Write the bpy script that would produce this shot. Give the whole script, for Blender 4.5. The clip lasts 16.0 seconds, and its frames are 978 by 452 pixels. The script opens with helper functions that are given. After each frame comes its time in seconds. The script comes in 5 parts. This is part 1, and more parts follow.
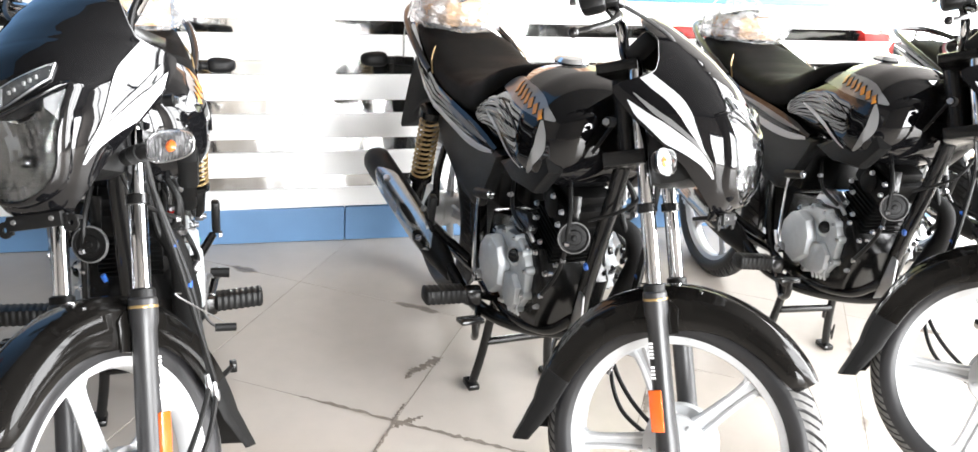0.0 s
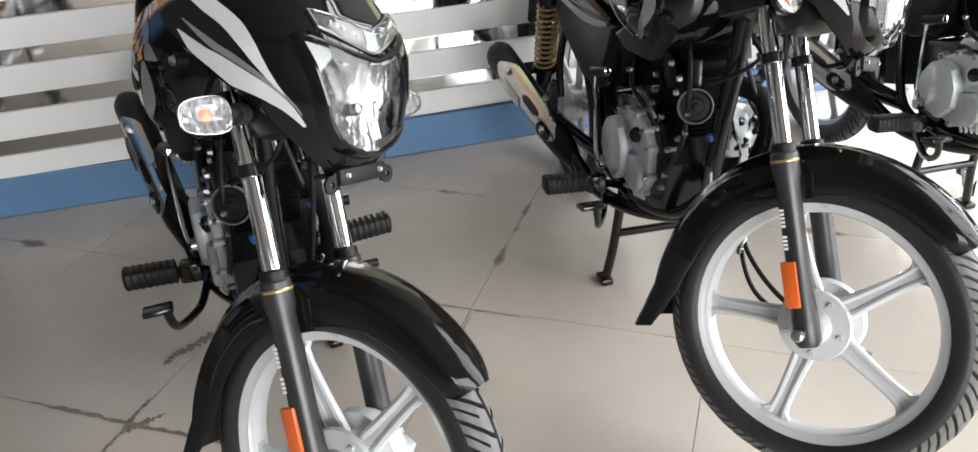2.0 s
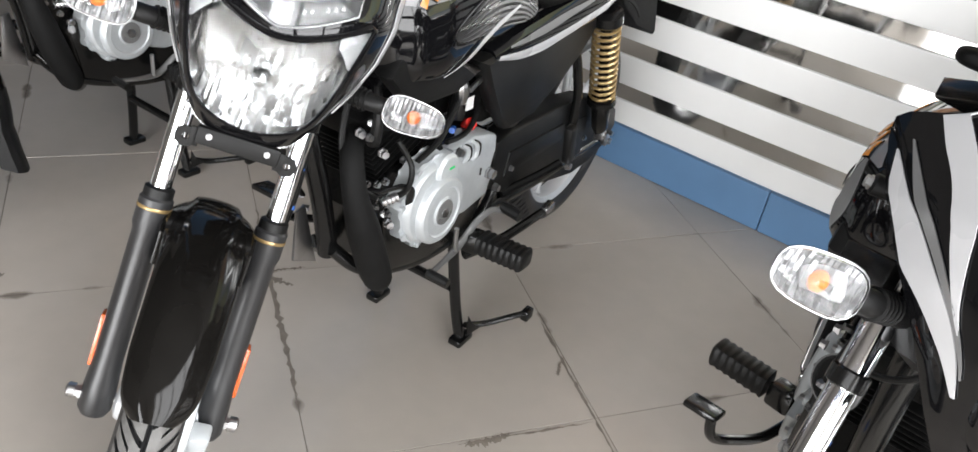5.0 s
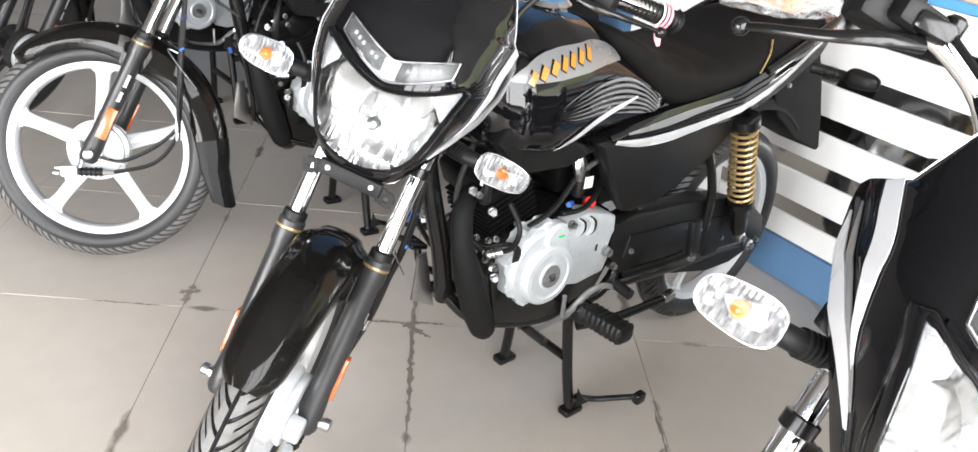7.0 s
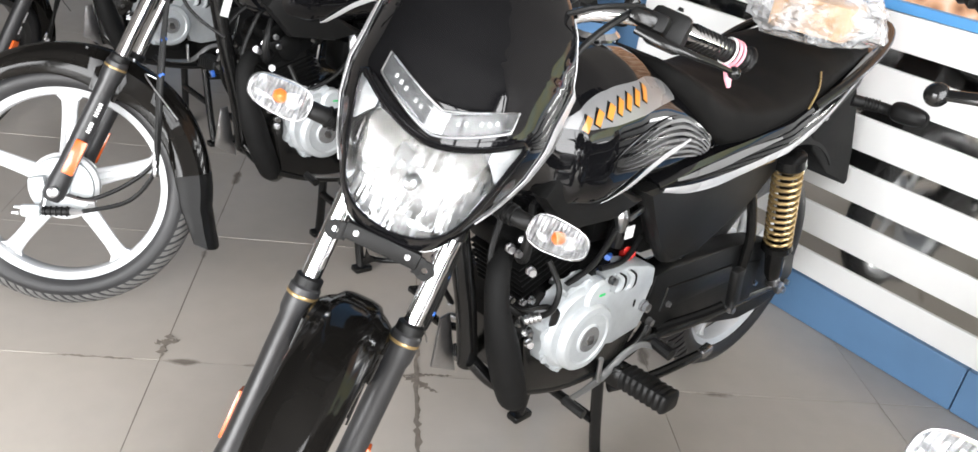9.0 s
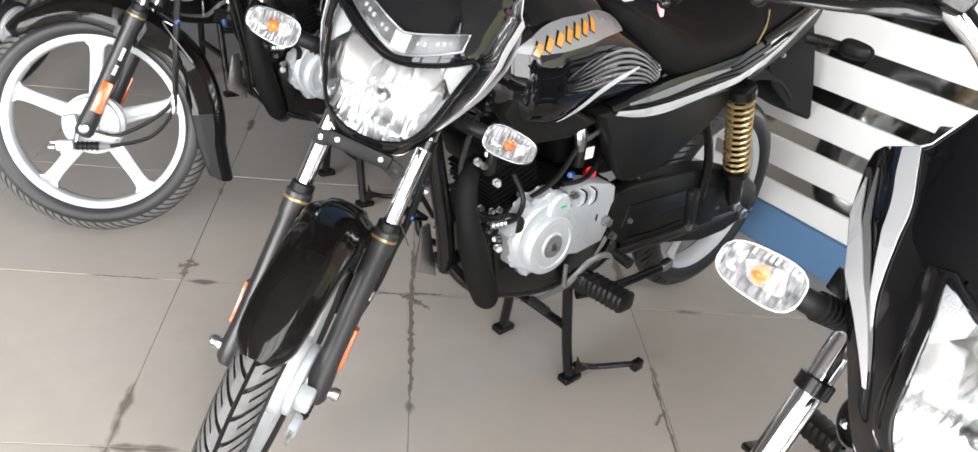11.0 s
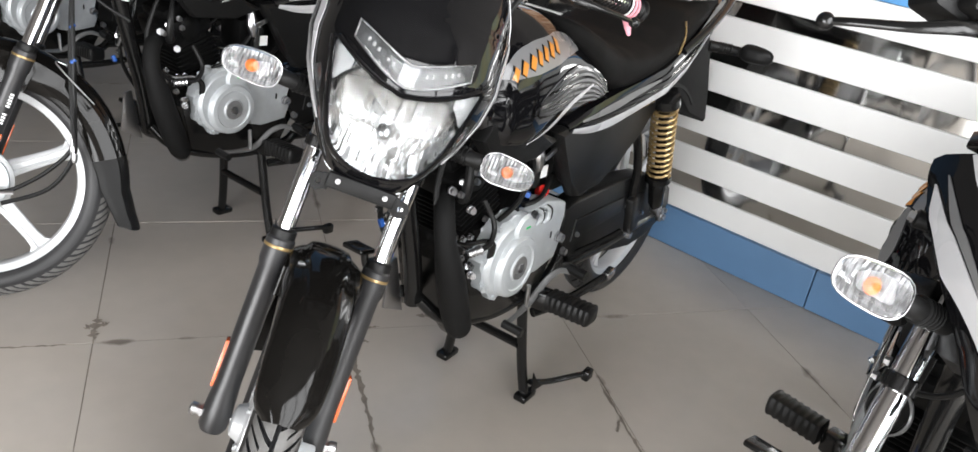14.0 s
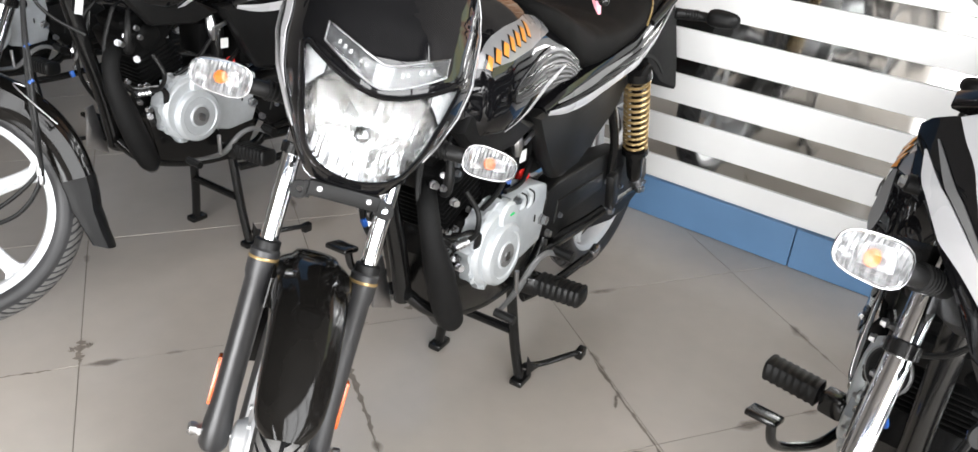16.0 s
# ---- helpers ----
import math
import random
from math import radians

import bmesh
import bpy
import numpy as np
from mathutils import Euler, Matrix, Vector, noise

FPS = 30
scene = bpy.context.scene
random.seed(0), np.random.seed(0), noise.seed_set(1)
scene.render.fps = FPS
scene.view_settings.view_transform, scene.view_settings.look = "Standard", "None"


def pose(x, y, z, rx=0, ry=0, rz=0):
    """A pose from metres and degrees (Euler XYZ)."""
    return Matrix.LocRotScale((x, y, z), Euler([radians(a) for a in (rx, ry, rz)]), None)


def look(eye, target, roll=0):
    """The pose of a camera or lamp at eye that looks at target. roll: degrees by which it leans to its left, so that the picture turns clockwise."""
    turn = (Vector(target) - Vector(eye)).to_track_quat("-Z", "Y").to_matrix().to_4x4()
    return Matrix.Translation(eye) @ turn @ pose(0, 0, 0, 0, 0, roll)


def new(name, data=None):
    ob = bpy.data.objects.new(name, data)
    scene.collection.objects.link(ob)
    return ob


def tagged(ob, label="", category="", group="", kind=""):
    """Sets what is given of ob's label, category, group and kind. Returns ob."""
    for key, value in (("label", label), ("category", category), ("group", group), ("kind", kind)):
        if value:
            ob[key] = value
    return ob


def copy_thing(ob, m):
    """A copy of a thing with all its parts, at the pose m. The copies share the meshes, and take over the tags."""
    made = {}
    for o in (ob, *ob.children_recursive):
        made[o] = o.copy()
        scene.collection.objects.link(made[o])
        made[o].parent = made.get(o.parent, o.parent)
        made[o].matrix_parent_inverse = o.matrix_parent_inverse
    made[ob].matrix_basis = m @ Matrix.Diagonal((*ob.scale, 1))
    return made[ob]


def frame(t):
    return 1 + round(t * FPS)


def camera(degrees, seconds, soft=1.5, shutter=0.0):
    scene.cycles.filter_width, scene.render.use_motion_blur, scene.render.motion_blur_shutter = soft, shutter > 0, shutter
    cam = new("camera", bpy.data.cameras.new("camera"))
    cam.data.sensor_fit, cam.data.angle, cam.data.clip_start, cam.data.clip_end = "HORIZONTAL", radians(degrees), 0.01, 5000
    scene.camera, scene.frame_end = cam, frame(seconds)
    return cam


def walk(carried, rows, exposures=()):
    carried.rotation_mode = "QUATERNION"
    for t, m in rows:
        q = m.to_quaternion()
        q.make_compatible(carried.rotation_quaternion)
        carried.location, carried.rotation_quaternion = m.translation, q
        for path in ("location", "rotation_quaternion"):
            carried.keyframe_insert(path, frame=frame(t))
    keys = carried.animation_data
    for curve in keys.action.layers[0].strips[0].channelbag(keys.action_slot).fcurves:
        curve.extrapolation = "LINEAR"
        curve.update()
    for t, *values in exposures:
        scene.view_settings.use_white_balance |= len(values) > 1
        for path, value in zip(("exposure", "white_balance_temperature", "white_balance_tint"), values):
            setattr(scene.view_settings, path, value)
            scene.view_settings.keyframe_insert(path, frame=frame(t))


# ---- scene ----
cam = camera(59.05, 16.0)
PATH = [
    (0, (0.456, 0.035, 1.36), (1.023, 1.793, 0.593), 5.0),
    (0.5, (0.673, -0.038, 1.355), (1.176, 1.738, 0.584), 1.31),
    (1, (0.831, -0.028, 1.337), (1.283, 1.734, 0.505), -2.28),
    (1.5, (1.053, 0.143, 1.32), (1.509, 1.86, 0.403), -2.03),
    (2, (1.285, 0.263, 1.309), (1.708, 1.945, 0.313), -2.92),
    (2.5, (1.532, 0.303, 1.32), (1.479, 2.006, 0.273), -3.48),
    (3, (1.683, 0.455, 1.294), (1.53, 2.15, 0.242), 0.81),
    (3.5, (1.771, 0.652, 1.29), (1.483, 2.32, 0.225), 5.43),
    (4, (1.871, 0.76, 1.288), (1.134, 2.269, 0.201), 4.45),
    (4.2, (1.942, 0.805, 1.308), (1.14, 2.268, 0.205), 5.49),
    (6.3, (2.369, 0.792, 1.319), (1.187, 2.031, 0.286), 9.17),
    (6.5, (2.401, 0.812, 1.325), (1.141, 1.983, 0.305), 8.55),
    (7, (2.445, 0.834, 1.334), (1.063, 1.936, 0.4), 7.37),
    (7.5, (2.447, 0.846, 1.34), (1.028, 1.934, 0.444), 6.82),
    (8, (2.42, 0.858, 1.328), (0.972, 1.926, 0.456), 6.33),
    (8.5, (2.315, 0.87, 1.305), (0.846, 1.899, 0.421), 5.79),
    (9, (2.192, 0.859, 1.305), (0.86, 2.04, 0.393), 8.77),
    (9.2, (2.166, 0.847, 1.291), (0.91, 2.104, 0.374), 10.03),
    (11.3, (2.454, 0.79, 1.337), (1.111, 1.89, 0.344), 7.47),
    (11.5, (2.456, 0.794, 1.33), (1.104, 1.884, 0.338), 7.46),
    (12, (2.469, 0.792, 1.328), (1.105, 1.874, 0.343), 7.17),
    (12.5, (2.465, 0.793, 1.327), (1.087, 1.871, 0.357), 6.99),
    (13, (2.412, 0.769, 1.327), (1.045, 1.865, 0.364), 7.17),
    (13.5, (2.297, 0.66, 1.326), (1.103, 1.968, 0.396), 7.47),
    (14, (2.216, 0.611, 1.316), (1.149, 2.033, 0.401), 8.59),
    (14.5, (2.126, 0.664, 1.322), (1.084, 2.09, 0.385), 7.35),
    (15, (2.084, 0.742, 1.317), (1.055, 2.172, 0.37), 6.42),
    (15.5, (2.108, 0.727, 1.327), (1.09, 2.156, 0.366), 5.72),
    (16, (2.182, 0.617, 1.331), (1.183, 2.06, 0.372), 4.83),
]
BRIGHT = [(0.0, 1.15), (0.5, 0.9), (1.0, 0.3), (1.5, -0.1), (2.0, -0.22), (2.5, -0.36), (3.0, -0.22), (4.0, -0.22), (6.5, 0.3), (7.5, 0.48), (8.0, 0.5), (8.5, 0.36), (9.0, 0.26), (11.5, 0.1), (13.0, 0.0), (14.0, -0.2), (14.5, -0.06), (15.0, 0.16), (15.5, 0.22), (16.0, 0.14)]
walk(cam, [(t, look(eye, target, roll)) for t, eye, target, roll in PATH], BRIGHT)

# ---- light ----
sky_world = bpy.data.worlds.new("daylight")
scene.world = sky_world
sky_world.use_nodes = True
wn = sky_world.node_tree.nodes
sky = wn.new("ShaderNodeTexSky")
sky.sky_type, sky.sun_disc = "NISHITA", False
sky.sun_elevation, sky.sun_rotation = radians(48), radians(20)
sky.dust_density, sky.air_density = 3.0, 1.0
sky_world.node_tree.links.new(sky.outputs[0], wn["Background"].inputs[0])
wn["Background"].inputs[1].default_value = 0.06

sun = new("sun", bpy.data.lights.new("sun", "SUN"))
sun.data.energy, sun.data.angle, sun.data.color = 2.0, radians(1.0), (1.0, 0.95, 0.88)
sun.matrix_world = look((0, 0, 20), (-6.0, -14.0, 0))


def daylight(eye, target, width, height, watts):
    """Sky light in the opening of the shop front."""
    lamp = new("shop_front_daylight", bpy.data.lights.new("shop_front_daylight", "AREA"))
    lamp.data.shape, lamp.data.size, lamp.data.size_y = "RECTANGLE", width, height
    lamp.data.energy, lamp.data.color = watts, (0.985, 0.99, 1.0)
    lamp.matrix_world = look(eye, target)


daylight((2.75, -3.75, 1.25), (2.75, 3.0, 1.1), 3.5, 2.3, 520)
daylight((4.62, 0.85, 2.05), (0.0, 0.85, 1.95), 4.2, 3.7, 640)
scene.view_settings.exposure = 0.0


# ---- materials ----
def mat(name, col, rough=0.5, metal=0.0, coat=0.0, vary=0.15, scale=30.0, bump=0.0, bscale=200.0, coarse=3.0, spec=0.5):
    m = bpy.data.materials.new(name)
    m.use_nodes = True
    n, l = m.node_tree.nodes, m.node_tree.links
    p = n["Principled BSDF"]
    p.inputs["Metallic"].default_value, p.inputs["Coat Weight"].default_value = metal, coat
    p.inputs["Coat Roughness"].default_value = 0.03
    p.inputs["Specular IOR Level"].default_value = spec
    co = n.new("ShaderNodeTexCoord")
    a, b = n.new("ShaderNodeTexNoise"), n.new("ShaderNodeTexNoise")
    a.inputs["Scale"].default_value, b.inputs["Scale"].default_value = scale, coarse
    a.inputs["Detail"].default_value = b.inputs["Detail"].default_value = 4
    for t in (a, b):
        l.new(co.outputs["Object"], t.inputs["Vector"])
    add = n.new("ShaderNodeMath")
    add.operation = "ADD"
    l.new(a.outputs[0], add.inputs[0]), l.new(b.outputs[0], add.inputs[1])
    mix = n.new("ShaderNodeMapRange")
    mix.inputs[1].default_value, mix.inputs[2].default_value = 0.6, 1.4
    mix.inputs[3].default_value, mix.inputs[4].default_value = 1 - vary, 1 + vary
    l.new(add.outputs[0], mix.inputs[0])
    hue = n.new("ShaderNodeVectorMath")
    hue.operation = "SCALE"
    hue.inputs[0].default_value = col
    l.new(mix.outputs[0], hue.inputs["Scale"])
    l.new(hue.outputs[0], p.inputs["Base Color"])
    ro = n.new("ShaderNodeMapRange")
    ro.inputs[1].default_value, ro.inputs[2].default_value = 0.3, 0.7
    ro.inputs[3].default_value, ro.inputs[4].default_value = rough * 0.8, min(1, rough * 1.2)
    l.new(b.outputs[0], ro.inputs[0]), l.new(ro.outputs[0], p.inputs["Roughness"])
    if bump:
        c, bu = n.new("ShaderNodeTexNoise"), n.new("ShaderNodeBump")
        c.inputs["Scale"].default_value = bscale
        l.new(co.outputs["Object"], c.inputs["Vector"])
        bu.inputs["Strength"].default_value, bu.inputs["Distance"].default_value = bump, 0.002
        l.new(c.outputs[0], bu.inputs["Height"]), l.new(bu.outputs[0], p.inputs["Normal"])
    return m


def glass(name, col, rough=0.03, bump=0.0, bscale=120):
    m = mat(name, col, rough, 0, 0, 0.02, 20, bump, bscale)
    p = m.node_tree.nodes["Principled BSDF"]
    p.inputs["Transmission Weight"].default_value, p.inputs["IOR"].default_value = 1.0, 1.3
    return m


def clear_film():
    """Crumpled polythene: thin, partly see-through, with sharp highlights."""
    m = mat("plastic_film", (0.55, 0.56, 0.57), 0.16, 0, 0, 0.1, 25, 1.0, 55)
    n, l = m.node_tree.nodes, m.node_tree.links
    p = n["Principled BSDF"]
    co, no, ra = n.new("ShaderNodeTexCoord"), n.new("ShaderNodeTexNoise"), n.new("ShaderNodeMapRange")
    no.inputs["Scale"].default_value, no.inputs["Detail"].default_value = 14.0, 6
    ra.inputs[1].default_value, ra.inputs[2].default_value = 0.4, 0.66
    ra.inputs[3].default_value, ra.inputs[4].default_value = 0.22, 0.85
    l.new(co.outputs["Object"], no.inputs["Vector"]), l.new(no.outputs[0], ra.inputs[0]), l.new(ra.outputs[0], p.inputs["Alpha"])
    n["Bump"].inputs["Distance"].default_value = 0.012
    return m


STRIPLAMP = mat("lamp_strip_plastic", (0.030, 0.031, 0.032), 0.4, 0.0, 0, 0.6, 120, 0.3, 200, 30.0, 0.2)
FROST = mat("frosted_reflector", (0.17, 0.172, 0.175), 0.45, 0.2, 0, 0.1, 200, 0.5, 600)
GLOSS = mat("black_gloss_paint", (0.004, 0.004, 0.0045), 0.04, 0, 0, 0.2, 8, 0.01, 30, 2, 0.42)
MATTE = mat("black_plastic", (0.006, 0.006, 0.006), 0.45, 0, 0, 0.2, 60, 0.15, 900, 3.0, 0.2)
DUSTY = mat("black_mudguard_plastic", (0.006, 0.0055, 0.005), 0.09, 0, 0, 0.3, 14, 0.02, 60, 4.0, 0.2)
FRAME = mat("black_enamel", (0.006, 0.006, 0.006), 0.2, 0, 0, 0.2, 30, 0, 200, 3.0, 0.4)
VINYL = mat("black_seat_vinyl", (0.008, 0.0078, 0.0076), 0.65, 0, 0, 0.15, 40, 0.3, 700, 3.0, 0.05)
RUBBER = mat("black_rubber", (0.007, 0.007, 0.007), 0.45, 0, 0, 0.2, 25, 0.2, 500, 3.0, 0.25)
SLIDER = mat("dark_grey_fork_paint", (0.020, 0.020, 0.021), 0.40, 0.0, 0, 0.15, 20, 0.02, 90, 3.0, 0.5)
TYRE = mat("tyre_rubber", (0.018, 0.018, 0.019), 0.42, 0, 0, 0.25, 25, 0.1, 500, 3.0, 0.4)
TREAD = mat("dusty_tread_rubber", (0.115, 0.112, 0.108), 0.6, 0, 0, 0.3, 60, 0.1, 500, 3.0, 0.3)
BURNT = mat("black_heat_paint", (0.004, 0.004, 0.004), 0.45, 0, 0, 0.2, 40, 0.1, 400, 3.0, 0.12)
WRAP = mat("black_heat_shield_fabric", (0.008, 0.008, 0.008), 0.7, 0, 0, 0.2, 50, 0.5, 500, 3.0, 0.12)
CHROME = mat("chrome", (0.82, 0.83, 0.85), 0.07, 1.0, 0, 0.03, 20)
SHIELD = mat("brushed_heat_shield", (0.55, 0.55, 0.54), 0.24, 1.0, 0, 0.12, 60, 0.05, 120)
STEEL = mat("zinc_steel", (0.46, 0.46, 0.47), 0.3, 1.0, 0, 0.15, 40)
ALLOY = mat("silver_wheel_paint", (0.56, 0.57, 0.58), 0.32, 0.2, 0.3, 0.05, 30)
CAST = mat("cast_aluminium", (0.50, 0.525, 0.54), 0.38, 0.3, 0, 0.10, 60, 0.2, 700)
GOLD = mat("gold_spring_paint", (0.36, 0.25, 0.11), 0.3, 0.6, 0.2, 0.15, 40)
SILVER = mat("silver_graphic", (0.46, 0.46, 0.47), 0.28, 0.0, 0.3, 0.05, 20)
SMOKE = mat("smoke_graphic", (0.14, 0.14, 0.14), 0.3, 0.0, 0.4, 0.1, 20)
ORANGE = mat("orange_graphic", (0.50, 0.19, 0.02), 0.3, 0, 0.4, 0.08, 30)
AMBER = mat("amber_reflector", (0.60, 0.10, 0.012), 0.15, 0, 0.6, 0.1, 90, 0.3, 400)
BULB = mat("amber_bulb_glass", (0.36, 0.075, 0.010), 0.1, 0, 0.3, 0.3, 150)
RED = mat("red_plastic", (0.62, 0.02, 0.015), 0.25, 0, 0.4, 0.1, 30)
BLUE = mat("blue_plastic", (0.02, 0.10, 0.40), 0.4, 0, 0, 0.1, 30)
WHITE = mat("white_label", (0.75, 0.75, 0.74), 0.5, 0, 0, 0.05, 30)
MIRROR = mat("reflector_bowl", (0.25, 0.254, 0.258), 0.22, 1.0, 0, 0.05, 60, 0.08, 120)
# Shaded and lit copies of one reflector; together they paint its sparkle.
DIMPRISM = mat("shaded_prism_facet", (0.07, 0.07, 0.072), 0.25, 0.0, 0, 0.3, 160, 0.1, 260, 40.0, 0.3)
LITPRISM = mat("lit_prism_facet", (0.20, 0.20, 0.205), 0.2, 0.5, 0, 0.2, 160, 0.1, 260, 40.0, 0.3)
# Darker copy of the bowl, painting the greyer reflections of some cells.
DIMFACET = mat("shaded_bowl_facet", (0.16, 0.163, 0.166), 0.24, 0.7, 0, 0.1, 60)
FANGREY = mat("grey_fan_graphic", (0.15, 0.15, 0.153), 0.28, 0, 0.3, 0.05, 20)
LENS = glass("clear_lens", (0.97, 0.98, 0.98), 0.02)
CARD = mat("cardboard", (0.50, 0.30, 0.15), 0.8, 0, 0, 0.12, 40, 0.2, 300)
PINK = mat("pink_rubber_band", (0.75, 0.32, 0.38), 0.6, 0, 0, 0.1, 40)
WALLPAINT = mat("white_panel_paint", (0.80, 0.80, 0.79), 0.35, 0, 0, 0.02, 12, 0.05, 60, 1.5)
BLUEPAINT = mat("blue_wall_paint", (0.10, 0.205, 0.365), 0.5, 0, 0, 0.10, 9, 0.1, 120, 1.2)
STRIP = mat("polished_steel_strip", (0.74, 0.74, 0.73), 0.07, 1.0, 0, 0.04, 20)
# Much darker than cream, so the unseen walls bounce little light.
DIMPLASTER = mat("low_bounce_plaster", (0.24, 0.22, 0.20), 0.8, 0, 0, 0.05, 20, 0.1, 90)
# Ceiling's lack of light put into its colour, to darken reflections.
CEIL = mat("dimmed_ceiling_paint", (0.08, 0.077, 0.074), 0.8, 0, 0, 0.04, 20)
BLACKWHEEL = mat("black_wheel_paint", (0.02, 0.02, 0.02), 0.35, 0, 0.2, 0.2, 30)
GROUT = mat("dirty_grout", (0.22, 0.19, 0.16), 0.9, 0, 0, 0.35, 60, 0.3, 200)
FILM = clear_film()


def ripple(m):
    """Slow waves along the length of a thin polished strip."""
    n, l = m.node_tree.nodes, m.node_tree.links
    co, mp, no, bu = n.new("ShaderNodeTexCoord"), n.new("ShaderNodeMapping"), n.new("ShaderNodeTexNoise"), n.new("ShaderNodeBump")
    mp.inputs["Scale"].default_value = (5.0, 1.0, 1.6)
    no.inputs["Scale"].default_value, no.inputs["Detail"].default_value = 1.0, 2
    bu.inputs["Strength"].default_value, bu.inputs["Distance"].default_value = 1.0, 0.005
    l.new(co.outputs["Object"], mp.inputs[0]), l.new(mp.outputs[0], no.inputs["Vector"])
    l.new(no.outputs[0], bu.inputs["Height"]), l.new(bu.outputs[0], n["Principled BSDF"].inputs["Normal"])


ripple(STRIP)


def floor_tile_material():
    m = mat("glazed_floor_tile", (0.505, 0.460, 0.410), 0.2, 0, 0, 0.05, 14, 0.03, 60, 2.5)
    n, l = m.node_tree.nodes, m.node_tree.links
    p = n["Principled BSDF"]
    base = p.inputs["Base Color"].links[0].from_socket
    info, co, noi = n.new("ShaderNodeObjectInfo"), n.new("ShaderNodeTexCoord"), n.new("ShaderNodeTexNoise")
    noi.inputs["Scale"].default_value, noi.inputs["Detail"].default_value = 5.0, 8
    geo = n.new("ShaderNodeNewGeometry")
    l.new(geo.outputs["Position"], noi.inputs["Vector"])
    sep = n.new("ShaderNodeSeparateXYZ")
    l.new(co.outputs["Object"], sep.inputs[0])

    def op(kind, a, b=None):
        q = n.new("ShaderNodeMath")
        q.operation = kind
        for i, v in enumerate((a, b)):
            if v is not None:
                if isinstance(v, (int, float)):
                    q.inputs[i].default_value = v
                else:
                    l.new(v, q.inputs[i])
        return q.outputs[0]
    edge = op("MAXIMUM", op("ABSOLUTE", sep.outputs[0]), op("ABSOLUTE", sep.outputs[1]))
    near = op("MULTIPLY", op("SUBTRACT", edge, 0.255), 20.0)
    dirt = n.new("ShaderNodeClamp")
    l.new(op("MULTIPLY", op("SUBTRACT", op("ADD", near, op("MULTIPLY", noi.outputs[0], 3.4)), 2.83), 4.0), dirt.inputs[0])
    mix = n.new("ShaderNodeMix")
    mix.data_type = "RGBA"
    tone = n.new("ShaderNodeVectorMath")
    tone.operation = "SCALE"
    l.new(base, tone.inputs[0])
    l.new(op("ADD", op("MULTIPLY", info.outputs["Random"], 0.06), 0.97), tone.inputs["Scale"])
    l.new(op("MULTIPLY", dirt.outputs[0], 0.75), mix.inputs[0])
    l.new(tone.outputs[0], mix.inputs[6])
    mix.inputs[7].default_value = (0.13, 0.105, 0.085, 1)
    l.new(mix.outputs[2], p.inputs["Base Color"])
    return m


TILE = floor_tile_material()


# ---- mesh helpers ----
def grid(bm, rows, cu=False, cv=False, cap=False):
    vs = [[bm.verts.new(p) for p in row] for row in rows]
    nr, nc = len(vs), len(vs[0])
    for i in range(nr if cv else nr - 1):
        for j in range(nc if cu else nc - 1):
            a, b = vs[i], vs[(i + 1) % nr]
            try:
                bm.faces.new((a[j], a[(j + 1) % nc], b[(j + 1) % nc], b[j]))
            except ValueError:
                pass
    if cap:
        bm.faces.new(vs[0][::-1]), bm.faces.new(vs[-1])
    return bm


def smooth_path(pts, k=6):
    pts = [Vector(p) for p in pts]
    if len(pts) < 3:
        return pts
    out = []
    for i in range(len(pts) - 1):
        p0, p1, p2, p3 = pts[max(i - 1, 0)], pts[i], pts[i + 1], pts[min(i + 2, len(pts) - 1)]
        for s in range(k):
            t = s / k
            out.append(0.5 * (2 * p1 + (p2 - p0) * t + (2 * p0 - 5 * p1 + 4 * p2 - p3) * t * t + (3 * p1 - p0 - 3 * p2 + p3) * t ** 3))
    return out + [pts[-1]]


def tube(bm, pts, r, n=10, k=6, flat=1.0):
    path = smooth_path(pts, k)
    rs = np.interp(np.linspace(0, 1, len(path)), np.linspace(0, 1, len(r)), r) if isinstance(r, (list, tuple)) else [r] * len(path)
    side = None
    rows = []
    for i, p in enumerate(path):
        d = (path[min(i + 1, len(path) - 1)] - path[max(i - 1, 0)]).normalized()
        if side is None:
            side = d.orthogonal().normalized()
        side = (side - d * side.dot(d)).normalized()
        up = d.cross(side)
        rows.append([p + (side * math.cos(a) * flat + up * math.sin(a)) * rs[i] for a in (2 * math.pi * j / n for j in range(n))])
    return grid(bm, rows, cu=True, cap=True)


def lathe(bm, prof, n=32, at=(0, 0, 0), axis=(0, 1, 0), closed=False):
    """prof: pairs of radius and height along the axis."""
    rot = Vector(axis).to_track_quat("Z", "X").to_matrix()
    rows = [[Vector(at) + rot @ Vector((r * math.cos(a), r * math.sin(a), h)) for a in (2 * math.pi * j / n for j in range(n))] for r, h in prof]
    return grid(bm, rows, cu=True, cv=closed, cap=not closed)


def box(bm, c, s, bevel=0.0, rot=None):
    t = bmesh.new()
    bmesh.ops.create_cube(t, size=1)
    for v in t.verts:
        v.co = Vector((v.co.x * s[0], v.co.y * s[1], v.co.z * s[2]))
    if bevel:
        bmesh.ops.bevel(t, geom=t.edges[:], offset=bevel, segments=2, profile=0.5, affect="EDGES")
    m = Matrix.Translation(c) @ (Euler([radians(a) for a in rot]).to_matrix().to_4x4() if rot else Matrix())
    return absorb(bm, t, m)


